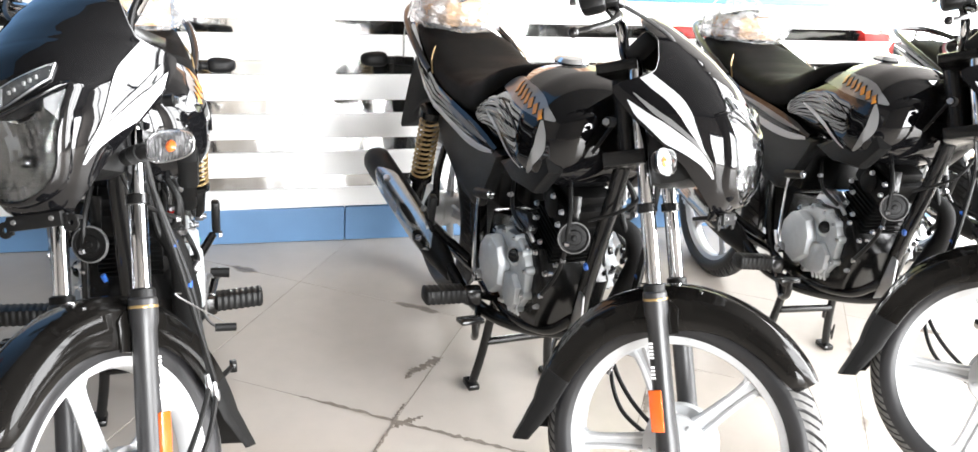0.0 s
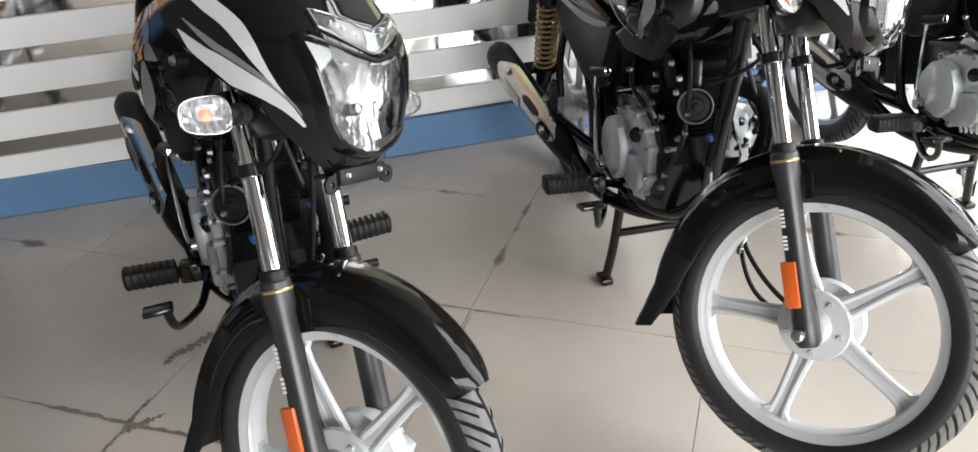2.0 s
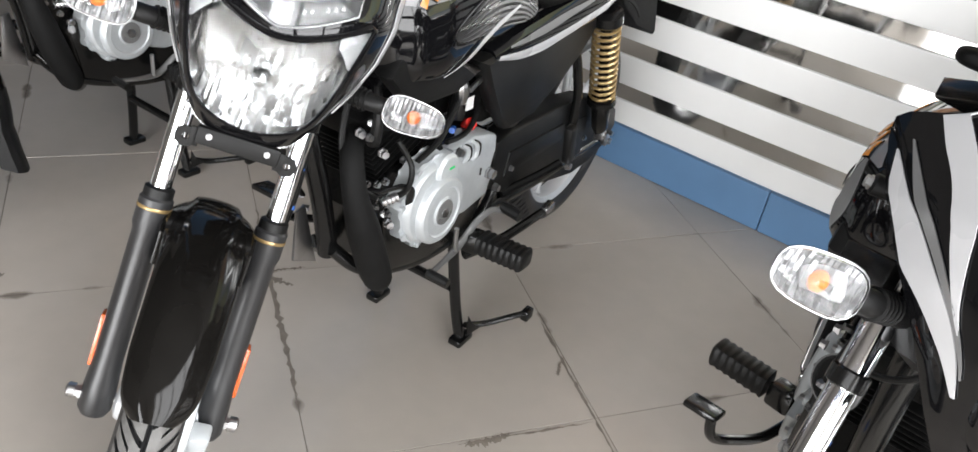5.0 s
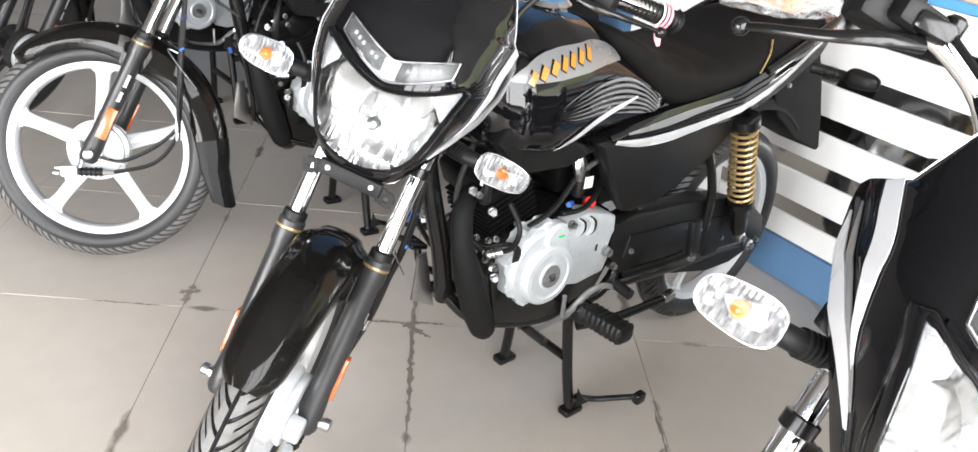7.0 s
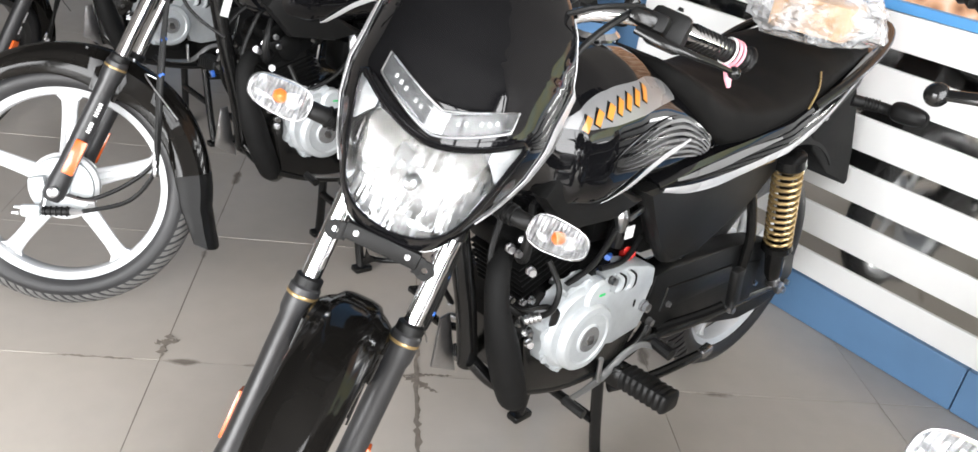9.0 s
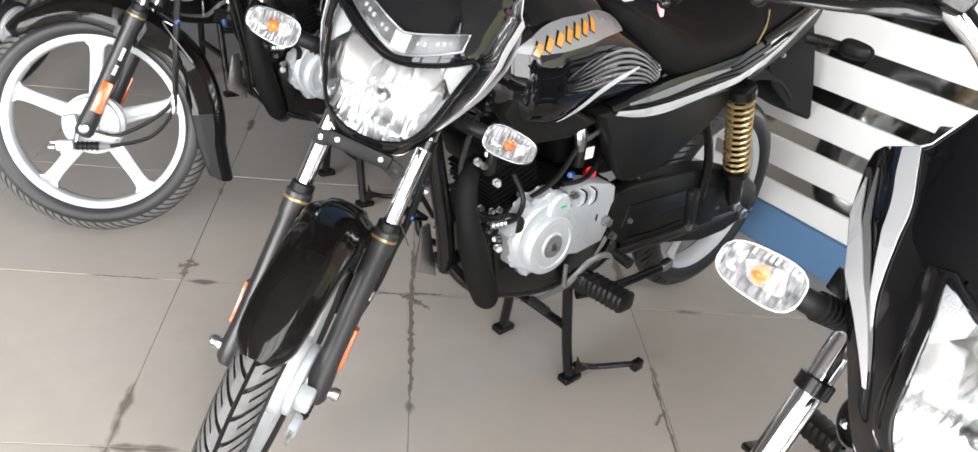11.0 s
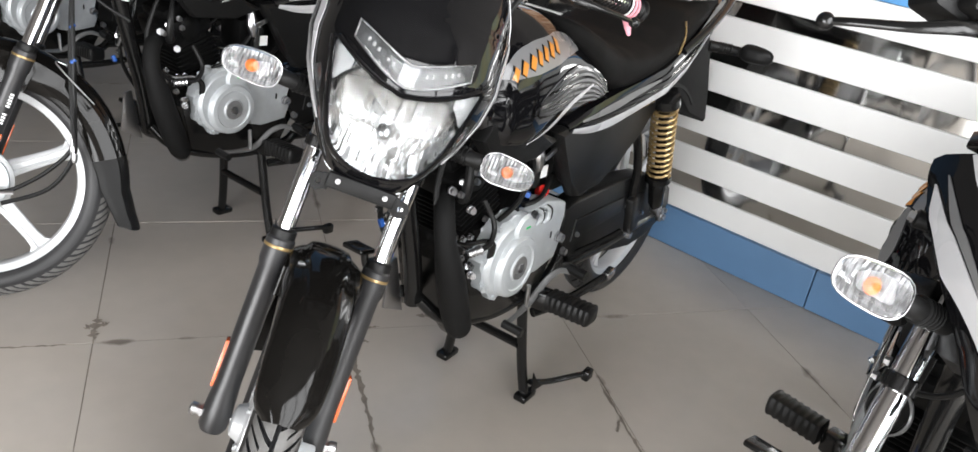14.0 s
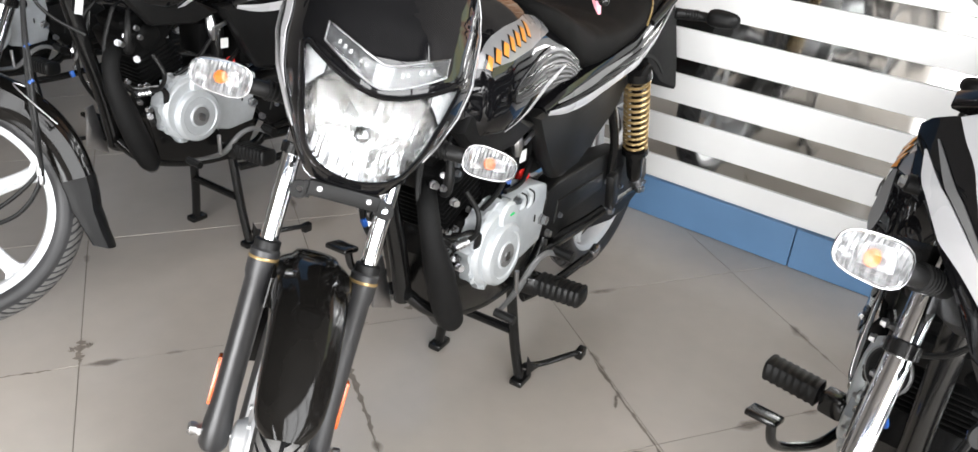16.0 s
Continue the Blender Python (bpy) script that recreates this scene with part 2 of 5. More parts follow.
def absorb(bm, t, m=Matrix()):
    idx = {v: bm.verts.new(m @ v.co) for v in t.verts}
    for f in t.faces:
        bm.faces.new([idx[v] for v in f.verts])
    t.free()
    return bm


def prism(bm, outline, y0, y1, bevel=0.004):
    """outline: pairs of x and z, drawn out from y0 to y1."""
    t = bmesh.new()
    lo, hi = [t.verts.new((x, y0, z)) for x, z in outline], [t.verts.new((x, y1, z)) for x, z in outline]
    n = len(lo)
    t.faces.new(lo[::-1]), t.faces.new(hi)
    for i in range(n):
        t.faces.new((lo[i], lo[(i + 1) % n], hi[(i + 1) % n], hi[i]))
    if bevel:
        es = [e for e in t.edges if abs(e.verts[0].co.y - e.verts[1].co.y) < 1e-6]
        bmesh.ops.bevel(t, geom=es, offset=bevel, segments=2, profile=0.5, affect="EDGES")
    return absorb(bm, t)


def bolt(bm, at, axis=(0, 1, 0), r=0.006, h=0.006):
    return lathe(bm, [(r * 1.25, 0), (r * 1.25, h * 0.35), (r, h * 0.35), (r, h), (r * 0.6, h)], 6, at, axis)


def part(name, bm, material, parent, label="", m=None, angle=35, kind=""):
    if m is not None:
        bm.transform(m)
    bmesh.ops.recalc_face_normals(bm, faces=bm.faces)
    me = bpy.data.meshes.new(name)
    bm.to_mesh(me)
    bm.free()
    me.polygons.foreach_set("use_smooth", [True] * len(me.polygons))
    me.set_sharp_from_angle(angle=radians(angle))
    me.materials.append(material)
    ob = new(name, me)
    ob.parent = parent
    return tagged(ob, label, kind=kind)


def bolts(parent, spots, axis, r, h, m, metal=None):
    for p in spots:
        part("bolt", bolt(bmesh.new(), p, axis, r, h), metal or STEEL, parent, "", m)


def B():
    return bmesh.new()


# ---- the room ----
WALL_Y, LEFT, RIGHT, BACK, HIGH = 3.072, -5.0, 4.7, -3.8, 4.2


def slab(name, lo, hi, material, label, category, parent=None):
    c, s = [(a + b) / 2 for a, b in zip(lo, hi)], [b - a for a, b in zip(lo, hi)]
    ob = part(name, box(B(), c, s), material, parent, angle=20)
    return tagged(ob, label, category, kind="structure") if parent is None else ob


wall_north = slab("wall_north", (LEFT, WALL_Y + 0.03, 0), (RIGHT, WALL_Y + 0.25, HIGH), BLUEPAINT, "blue painted masonry wall behind the slatted panel", "wall")
# Unseen walls and lintels, added to block and shape the daylight.
slab("unseen_wall_west", (LEFT - 0.2, BACK, 0), (LEFT, WALL_Y + 0.25, HIGH), DIMPLASTER, "unseen side wall, kept dark to limit bounced light", "wall")
slab("unseen_wall_east", (RIGHT, BACK, 0), (RIGHT + 0.2, -1.28, 3.95), DIMPLASTER, "unseen dark wall that narrows the daylight opening", "wall")
slab("unseen_wall_east", (RIGHT, 2.98, 0), (RIGHT + 0.2, WALL_Y + 0.25, HIGH), DIMPLASTER, "unseen dark pier at the edge of the daylight opening", "wall")
slab("unseen_lintel_east", (RIGHT, BACK, 3.95), (RIGHT + 0.2, 2.98, HIGH), DIMPLASTER, "unseen dark lintel that closes off the daylight opening", "wall")
slab("daylight_blocker", (LEFT - 0.2, BACK - 0.2, 0), (0.9, BACK, 2.75), DIMPLASTER, "unseen dark front wall added to block daylight", "wall")
slab("ceiling", (LEFT - 0.2, BACK, HIGH), (RIGHT + 0.2, WALL_Y + 0.25, HIGH + 0.15), CEIL, "unseen ceiling, coloured almost black to dim reflections", "ceiling")
slab("unseen_lintel_south", (LEFT - 0.2, BACK - 0.2, 2.75), (RIGHT + 0.2, BACK, HIGH + 0.15), DIMPLASTER, "unseen dark lintel that closes off the daylight opening", "wall")

# Invented posts before the daylight lamps, to break their reflections into panes.
front = tagged(new("shop_front"), "unseen dark posts added to split the daylight reflections", "shop front", kind="structure")
for x in (0.96, 2.75, 4.55):
    part("post", box(B(), (x, BACK + 0.16, 1.375), (0.10, 0.10, 2.75), 0.006), FRAME, front)
for y in (2.75, 1.75, 0.6, -0.6):
    part("post", box(B(), (RIGHT - 0.2, y, 1.975), (0.08, 0.08, 3.95), 0.006), FRAME, front)

# slatted display panel
PANEL_X = 0.305
panel = tagged(new("slatwall_panel"), "white slatted wall panel with polished steel strips", "wall panel", kind="structure")
part("backing_board", box(B(), ((PANEL_X + RIGHT) / 2, WALL_Y + 0.02, 0.53), (RIGHT - PANEL_X, 0.018, 0.82)), WALLPAINT, panel)
cut = [0.135]
for i in range(5):
    mid = 0.234 + 0.1415 * i
    cut += [mid - 0.025, mid + 0.025]
cut.append(0.915)
for i in range(0, len(cut), 2):
    z0, z1 = cut[i], cut[i + 1]
    for x0, x1 in ((PANEL_X, 2.36), (2.363, RIGHT)):
        part("slat", box(B(), ((x0 + x1) / 2, WALL_Y + 0.004, (z0 + z1) / 2), (x1 - x0, 0.016, z1 - z0), 0.002), WALLPAINT, panel, angle=20)
for i in range(1, len(cut) - 1, 2):
    z0, z1 = cut[i], cut[i + 1]
    part("steel_strip", box(B(), ((PANEL_X + RIGHT) / 2, WALL_Y + 0.007, (z0 + z1) / 2), (RIGHT - PANEL_X, 0.008, z1 - z0 - 0.002), 0.001), STRIP, panel, "polished stainless steel strip", angle=20)
base = tagged(new("baseboard"), "blue painted skirting boards along the wall foot", "skirting", kind="structure")
edges = [LEFT, -2.4, -0.95, 0.86, 1.62, 2.9, 3.9, RIGHT]
for x0, x1 in zip(edges, edges[1:]):
    part("board", box(B(), ((x0 + x1) / 2, WALL_Y + 0.011, 0.069), (x1 - x0 - 0.003, 0.036, 0.134), 0.003), BLUEPAINT, base, angle=20)
part("blue_rail", box(B(), ((PANEL_X + RIGHT) / 2, WALL_Y + 0.004, 0.93), (RIGHT - PANEL_X, 0.03, 0.026), 0.003), mat("blue_rail_paint", (0.08, 0.27, 0.55), 0.4, 0, 0, 0.08, 12), panel, angle=20)

panel.matrix_world = Matrix.Translation((0.45, 0, 0.236)) @ Matrix.Rotation(radians(-0.8), 4, "Y") @ Matrix.Translation((-0.45, 0, -0.236))
side_panel = tagged(new("slatwall_panel"), "white slatted wall panel with polished steel strips beside the blue column", "wall panel", kind="structure")
for i in range(0, len(cut), 2):
    part("slat", box(B(), (-1.3, WALL_Y + 0.004, (cut[i] + cut[i + 1]) / 2), (2.6, 0.016, cut[i + 1] - cut[i]), 0.002), WALLPAINT, side_panel, angle=20)
for i in range(1, len(cut) - 1, 2):
    part("steel_strip", box(B(), (-1.3, WALL_Y + 0.007, (cut[i] + cut[i + 1]) / 2), (2.6, 0.008, cut[i + 1] - cut[i] - 0.002), 0.001), STRIP, side_panel, "polished stainless steel strip", angle=20)

# printed banner over the panel


def banner_material():
    m = mat("printed_banner", (0.5, 0.4, 0.3), 0.4, 0, 0, 0.1, 20)
    n, l = m.node_tree.nodes, m.node_tree.links
    co, vo, no = n.new("ShaderNodeTexCoord"), n.new("ShaderNodeTexVoronoi"), n.new("ShaderNodeTexNoise")
    vo.inputs["Scale"].default_value, no.inputs["Scale"].default_value = 26.0, 2.2
    l.new(co.outputs["Object"], vo.inputs["Vector"]), l.new(co.outputs["Object"], no.inputs["Vector"])
    brick, pale, mix = n.new("ShaderNodeValToRGB"), n.new("ShaderNodeValToRGB"), n.new("ShaderNodeMix")
    for ramp, cols in ((brick, ((0.22, 0.10, 0.05), (0.50, 0.27, 0.15), (0.62, 0.45, 0.33))), (pale, ((0.30, 0.55, 0.62), (0.62, 0.62, 0.30), (0.75, 0.70, 0.52)))):
        ramp.color_ramp.elements.new(0.5)
        for e, c, k in zip(ramp.color_ramp.elements, cols, (0.1, 0.5, 0.8)):
            e.position, e.color = k, (*c, 1)
    l.new(vo.outputs["Distance"], brick.inputs[0]), l.new(no.outputs[0], pale.inputs[0])
    sep, st = n.new("ShaderNodeSeparateXYZ"), n.new("ShaderNodeMapRange")
    l.new(co.outputs["Object"], sep.inputs[0]), l.new(sep.outputs[0], st.inputs[0])
    st.inputs[1].default_value, st.inputs[2].default_value = 1.75, 1.85
    mix.data_type = "RGBA"
    l.new(st.outputs[0], mix.inputs[0]), l.new(brick.outputs[0], mix.inputs[6]), l.new(pale.outputs[0], mix.inputs[7])
    l.new(mix.outputs[2], n["Principled BSDF"].inputs["Base Color"])
    return m


slab("wall_banner", (PANEL_X, WALL_Y + 0.012, 0.946), (RIGHT - 0.3, WALL_Y + 0.028, 1.35), banner_material(), "printed picture banner in brown and pale yellow above the panel", "banner")

# Unseen slab over the blue wall, dark so glossy paint mirrors little.
slab("unseen_wall_upper", (PANEL_X, WALL_Y + 0.010, 1.352), (RIGHT, WALL_Y + 0.028, HIGH), mat("dim_reflection_paint", (0.14, 0.13, 0.12), 0.7, 0, 0, 0.06, 10), "unseen dark wall slab above the banner, added to dim reflections", "wall")
# Unseen ground, added so reflections meet grey instead of the lower sky.
slab("pavement", (-30, -40, -0.3), (40, BACK - 0.21, -0.06), mat("outdoor_ground_grey", (0.30, 0.29, 0.27), 0.85, 0, 0, 0.15, 5, 0.2, 40, 0.5), "unseen grey ground added outside the opening for reflections", "pavement")
slab("pavement", (RIGHT + 0.21, BACK - 0.2, -0.3), (40, 20, -0.06), bpy.data.materials["outdoor_ground_grey"], "unseen grey ground added outside the opening for reflections", "pavement")

# floor
floor = slab("floor", (LEFT - 0.2, BACK - 0.2, -0.15), (RIGHT + 0.2, WALL_Y + 0.25, -0.0012), GROUT, "beige glazed floor tiles laid diagonally with dirty cracked joints", "floor")


# ---- the motorcycle: x ahead, y to its left, z up, origin between the feet of the stand ----
RAKE, HEAD = 25.0, (0.433, 0.0, 0.90)


def lerp(x, xs, ys):
    return float(np.interp(x, xs, ys))


def wheel(parent, c, steer, width, rear, alloy, spin=8.6):
    """A cast wheel of radius 0.285 with its axle along y at c."""
    m = steer @ Matrix.Translation(c)
    R = 0.285
    w = part("rear_wheel" if rear else "front_wheel", hub_mesh(rear), alloy, parent, "cast alloy hub", m)
    # tyre with tread grooves
    bm, n, k = B(), 600, 35
    rows, cut_in = [], []
    for i in range(n):
        row, cuts = [], []
        for j in range(k):
            s = -1 + 2 * j / (k - 1)
            t = abs(s)
            # the grooves sweep back in curves, half a pitch apart on the two sides
            a = 2 * math.pi * i / n + 2 * math.pi / 40 * 1.9 * min(t, 0.66) ** 1.5
            y = width * lerp(t, (0, 0.3, 0.55, 0.75, 0.9, 1), (0, 0.42, 0.78, 1.0, 0.97, 0.78)) * (1 if s > 0 else -1)
            r = lerp(t, (0, 0.3, 0.55, 0.75, 0.9, 1), (R, R - 0.005, R - 0.018, R - 0.038, R - 0.052, R - 0.064))
            q = (i + (7 if s > 0 else 0)) % 15
            cuts.append(t >= 0.66 or (q < 2 and 0.08 < t < 0.64) or t < 0.03 or (q == 8 and 0.34 < t < 0.64))
            if cuts[-1] and t < 0.64:
                r -= 0.007
            row.append((r * math.cos(a), y, r * math.sin(a)))
        a = 2 * math.pi * i / n + 2 * math.pi / 40 * 1.9 * 0.66 ** 1.5
        row += [((R - 0.066) * math.cos(a), y, (R - 0.066) * math.sin(a)) for y in (width * 0.6, 0, -width * 0.6)]
        rows.append(row), cut_in.append(cuts)
    tyre = part("tyre", grid(bm, rows, cu=True, cv=True), TYRE, w, "black rubber tyre with a worn grey tread", m, 24).data
    tyre.materials.append(TREAD)
    for i in range(0 if rear else n):
        a, b = cut_in[i], cut_in[(i + 1) % n]
        for j in range(k - 1):
            if not (a[j] or a[j + 1] or b[j] or b[j + 1]):
                tyre.polygons[i * (k + 3) + j].material_index = 1
    # rim
    prof = [(0.229, 0.031), (0.231, 0.026), (0.222, 0.022), (0.216, 0.012), (0.216, -0.012), (0.222, -0.022), (0.231, -0.026), (0.229, -0.031), (0.222, -0.030),
            (0.213, -0.0235), (0.206, -0.021), (0.2025, -0.015), (0.202, 0), (0.2025, 0.015), (0.206, 0.021), (0.213, 0.0235), (0.222, 0.030)]
    part("rim", lathe(B(), prof, 72, closed=True), alloy, w, "painted alloy rim", m)
    for i in range(5):
        a = radians(spin + 72 * i)
        rot = m @ Matrix.Rotation(-a, 4, "Y")
        bm = B()
        for sgn in (-1, 1):
            tube(bm, [(0.03, 0, 0.0165 * sgn), (0.10, 0, 0.0115 * sgn), (0.17, 0, 0.0105 * sgn), (0.206, 0, 0.015 * sgn)], [0.0085, 0.0072, 0.0066, 0.0085], 8, 4, 1.0)
        box(bm, (0.12, 0, 0), (0.172, 0.005, 0.022), 0.001)
        for sgn in (-1, 1):
            prism(bm, [(0.185, 0.012 * sgn), (0.2045, 0.012 * sgn), (0.2035, 0.034 * sgn), (0.196, 0.022 * sgn)][::sgn], -0.007, 0.007, 0.001)
        part("spoke", bm, alloy, w, m=rot)
    return w


def hub_mesh(rear):
    bm = B()
    if rear:
        lathe(bm, [(0.02, -0.075), (0.078, -0.07), (0.082, -0.045), (0.06, -0.03), (0.055, 0.03), (0.07, 0.045), (0.07, 0.06), (0.02, 0.065)], 40)
    else:
        lathe(bm, [(0.016, -0.056), (0.026, -0.052), (0.034, -0.036), (0.064, -0.032), (0.066, -0.024), (0.05, -0.015), (0.05, 0.01), (0.074, 0.016), (0.076, 0.036), (0.066, 0.042), (0.03, 0.046), (0.016, 0.05)], 40)
    for i in range(5):
        a = 2 * math.pi * (i + 0.62) / 5
        bolt(bm, (0.05 * math.cos(a), -0.032, 0.05 * math.sin(a)), (0, -1, 0), 0.005, 0.006)
    return bm


# cowl sections over the height in the fork's frame: half width, front, rear edge; the flanks end in a rounded tab below the screen
CZ = (-0.222, -0.205, -0.17, -0.12, -0.07, -0.02, 0.03, 0.046, 0.053, 0.058, 0.064, 0.09, 0.13, 0.17, 0.19)
CW = (0.040, 0.064, 0.088, 0.115, 0.138, 0.152, 0.155, 0.155, 0.155, 0.155, 0.154, 0.150, 0.133, 0.088, 0.050)
CF = (0.165, 0.196, 0.222, 0.238, 0.243, 0.240, 0.222, 0.212, 0.207, 0.204, 0.200, 0.182, 0.148, 0.108, 0.082)
CB = (0.150, 0.165, 0.155, 0.135, 0.098, 0.055, 0.022, 0.020, 0.035, 0.070, 0.100, 0.108, 0.105, 0.070, 0.058)


SZ = (-0.222, -0.17, -0.12, -0.07, -0.02, 0.03, 0.064, 0.09, 0.13, 0.17, 0.19)
CS = (0.130, 0.112, 0.092, 0.052, 0.002, -0.032, -0.030, -0.012, 0.025, 0.048, 0.056)


def cowl_x(y, z):
    w, f, b = lerp(z, CZ, CW), lerp(z, CZ, CF), lerp(z, SZ, CS)
    c = math.sqrt(max(0.0, 1 - min(1, abs(y) / w) ** lerp(z, (-0.03, 0.07), (3.0, 2.2))))
    return b + (f - b) * c ** lerp(z, (-0.03, 0.07), (0.62, 0.75))


def cowl_edge(z):
    """Half width at which the flank is trimmed."""
    w, f, b, e = lerp(z, CZ, CW), lerp(z, CZ, CF), lerp(z, SZ, CS), lerp(z, CZ, CB)
    c = max(0.0, (e - b) / (f - b)) ** (1 / lerp(z, (-0.03, 0.07), (0.62, 0.75)))
    return w * max(0.05, 1 - c * c) ** (1 / lerp(z, (-0.03, 0.07), (3.0, 2.2))) * 0.9995


def face_patch(bm, y0, y1, low, top, off, n=36, k=14, bulge=0.0, back=0.006):
    """A skin over the cowl's front between the curves low(y) and top(y)."""
    outer, inner = [], []
    for i in range(n + 1):
        y = y0 + (y1 - y0) * (1 - math.cos(math.pi * i / n)) / 2
        a, b = low(y), top(y)
        ro, ri = [], []
        for j in range(k + 1):
            v = j / k
            z = a + (b - a) * v
            lift = bulge * (1 - (2 * i / n - 1) ** 4) * (1 - (2 * v - 1) ** 4)
            x = cowl_x(y, z)
            ro.append((x + off + lift, y, z)), ri.append((x + off - back, y, z))
        outer.append(ro), inner.append(ri)
    grid(bm, [o + i[::-1] for o, i in zip(outer, inner)], cu=True, cap=True)
    return bm


def lens_low(y):
    return lerp(abs(y), (0, 0.02, 0.04, 0.055, 0.068, 0.078, 0.086, 0.094, 0.101, 0.108), (-0.194, -0.192, -0.186, -0.178, -0.165, -0.146, -0.120, -0.088, -0.058, -0.030))


def lens_top(y):
    t = min(1, abs(y) / 0.108)
    return -0.075 + 0.047 * t ** 1.7


def drl_low(y):
    t = abs(y) / 0.086
    return -0.062 + 0.042 * t ** 1.4


def drl_top(y):
    t = abs(y) / 0.086
    return -0.030 + 0.036 * t ** 1.2


def side_ribbon(bm, pts, off=0.002, side=1):
    """A graphic on the cowl's flank: rows of z, place round the section (0 front, 1 rear edge) and width in that measure."""
    path = smooth_path([(z, s, w) for z, s, w in pts], 8)
    rows = []
    for z, s, w in path:
        row = []
        for q in (s - w / 2, s, s + w / 2):
            q = min(max(q, 0), 1)
            half, f, b = lerp(z, CZ, CW), lerp(z, CZ, CF), lerp(z, CZ, CB)
            th = q * math.pi / 2
            y = min(half * math.sin(th) ** 0.92, cowl_edge(z) * 0.998)
            x = cowl_x(y, z)
            row.append((x + off * math.cos(th), (y + off * 1.2) * side, z))
        rows.append(row)
    return grid(bm, rows)


def thicken(bm, d=0.0015):
    bmesh.ops.recalc_face_normals(bm, faces=bm.faces)
    bmesh.ops.solidify(bm, geom=bm.faces[:], thickness=d)
    return bm


def indicator(bike, S, at, side, rear=False):
    """A turn signal whose stalk points along y."""
    x, y, z = at
    bm = B()
    pts = [(x - 0.045, y - side * 0.115, z + 0.002), (x - 0.016, y - side * 0.062, z), (x - 0.014, y - side * 0.040, z)]
    tube(bm, pts, [0.0145, 0.0125, 0.012], 12)
    for i in range(5):
        q = Vector(pts[0]).lerp(Vector(pts[1]), 0.45 + i * 0.12)
        lathe(bm, [(0.0125, -0.002), (0.0155, -0.001), (0.0155, 0.001), (0.0125, 0.002)], 14, q, (0.033, side * 0.065, 0))
    body = part("turn_signal", bm, MATTE, bike, "black stalk of a turn signal", S)

    def shell(f0, f1, grow, front):
        rows = []
        for i in range(13):
            a = f0 + (f1 - f0) * i / 12
            r, h = math.cos(a), math.sin(a)
            row = []
            for j in range(28):
                t = 2 * math.pi * j / 28
                cy, cz = math.cos(t), math.sin(t)
                k = (abs(cy) ** 3 + abs(cz) ** 3) ** (-1 / 3)
                row.append((x + h * front, y + side * 0.006 * h + cy * k * 0.043 * r ** 0.7 * grow, z + cz * k * 0.0235 * r ** 0.7 * grow * (1 - 0.12 * side * cy)))
            rows.append(row)
        return rows
    part("housing", grid(B(), shell(-1.45, -0.35, 0.99, 0.022), cu=True, cap=True), MATTE, body, "", S)
    if rear:
        part("lens", grid(B(), shell(0.0, 1.45, 1.0, 0.012), cu=True, cap=True), MATTE, body, "", S)
        return
    rnd = random.Random(3)
    rows = []
    for a in range(29):
        u = -1 + 2 * a / 28
        high = max(0.12, 1 - abs(u) ** 3) ** (1 / 3) * 0.0222 * (1 - 0.12 * side * u)
        row = []
        for b in range(7):
            v = -1 + 2 * b / 6
            rim = a in (0, 28) or b in (0, 6)
            row.append((x - 0.004 * (1 - u * u) * (1 - v * v) + (0.0 if rim else rnd.uniform(-0.0012, 0.0012) + (0.0010 if a % 2 else -0.0010)), y + u * 0.0415, z + v * high))
        rows.append(row)
    facets = part("reflector", grid(B(), rows), DIMPRISM, body, "faceted reflector", S, 3).data
    facets.materials.append(LITPRISM)
    # Glints painted by colour: random facets take the lit copy.
    for f in facets.polygons:
        f.material_index = 1 if rnd.random() < 0.55 else 0
    part("bulb", lathe(B(), [(0.004, -0.012), (0.008, -0.006), (0.0095, 0.001), (0.006, 0.006), (0.001, 0.009)], 14, (x - 0.002, y, z), (1, 0, 0)), BULB, body, "amber bulb", S)
    ln = part("lens", thicken(grid(B(), shell(-0.3, 1.5, 1.0, 0.020), cu=True), 0.0012), LENS, body, "clear turn signal lens", S, 60)
    ln.visible_shadow = False
    rim = shell(0.0, 0.1, 1.0, 0.015)[0]
    part("bezel", tube(B(), [rim[j % 28] for j in range(29)], 0.0013, 8, 1), STEEL, body, "", S)


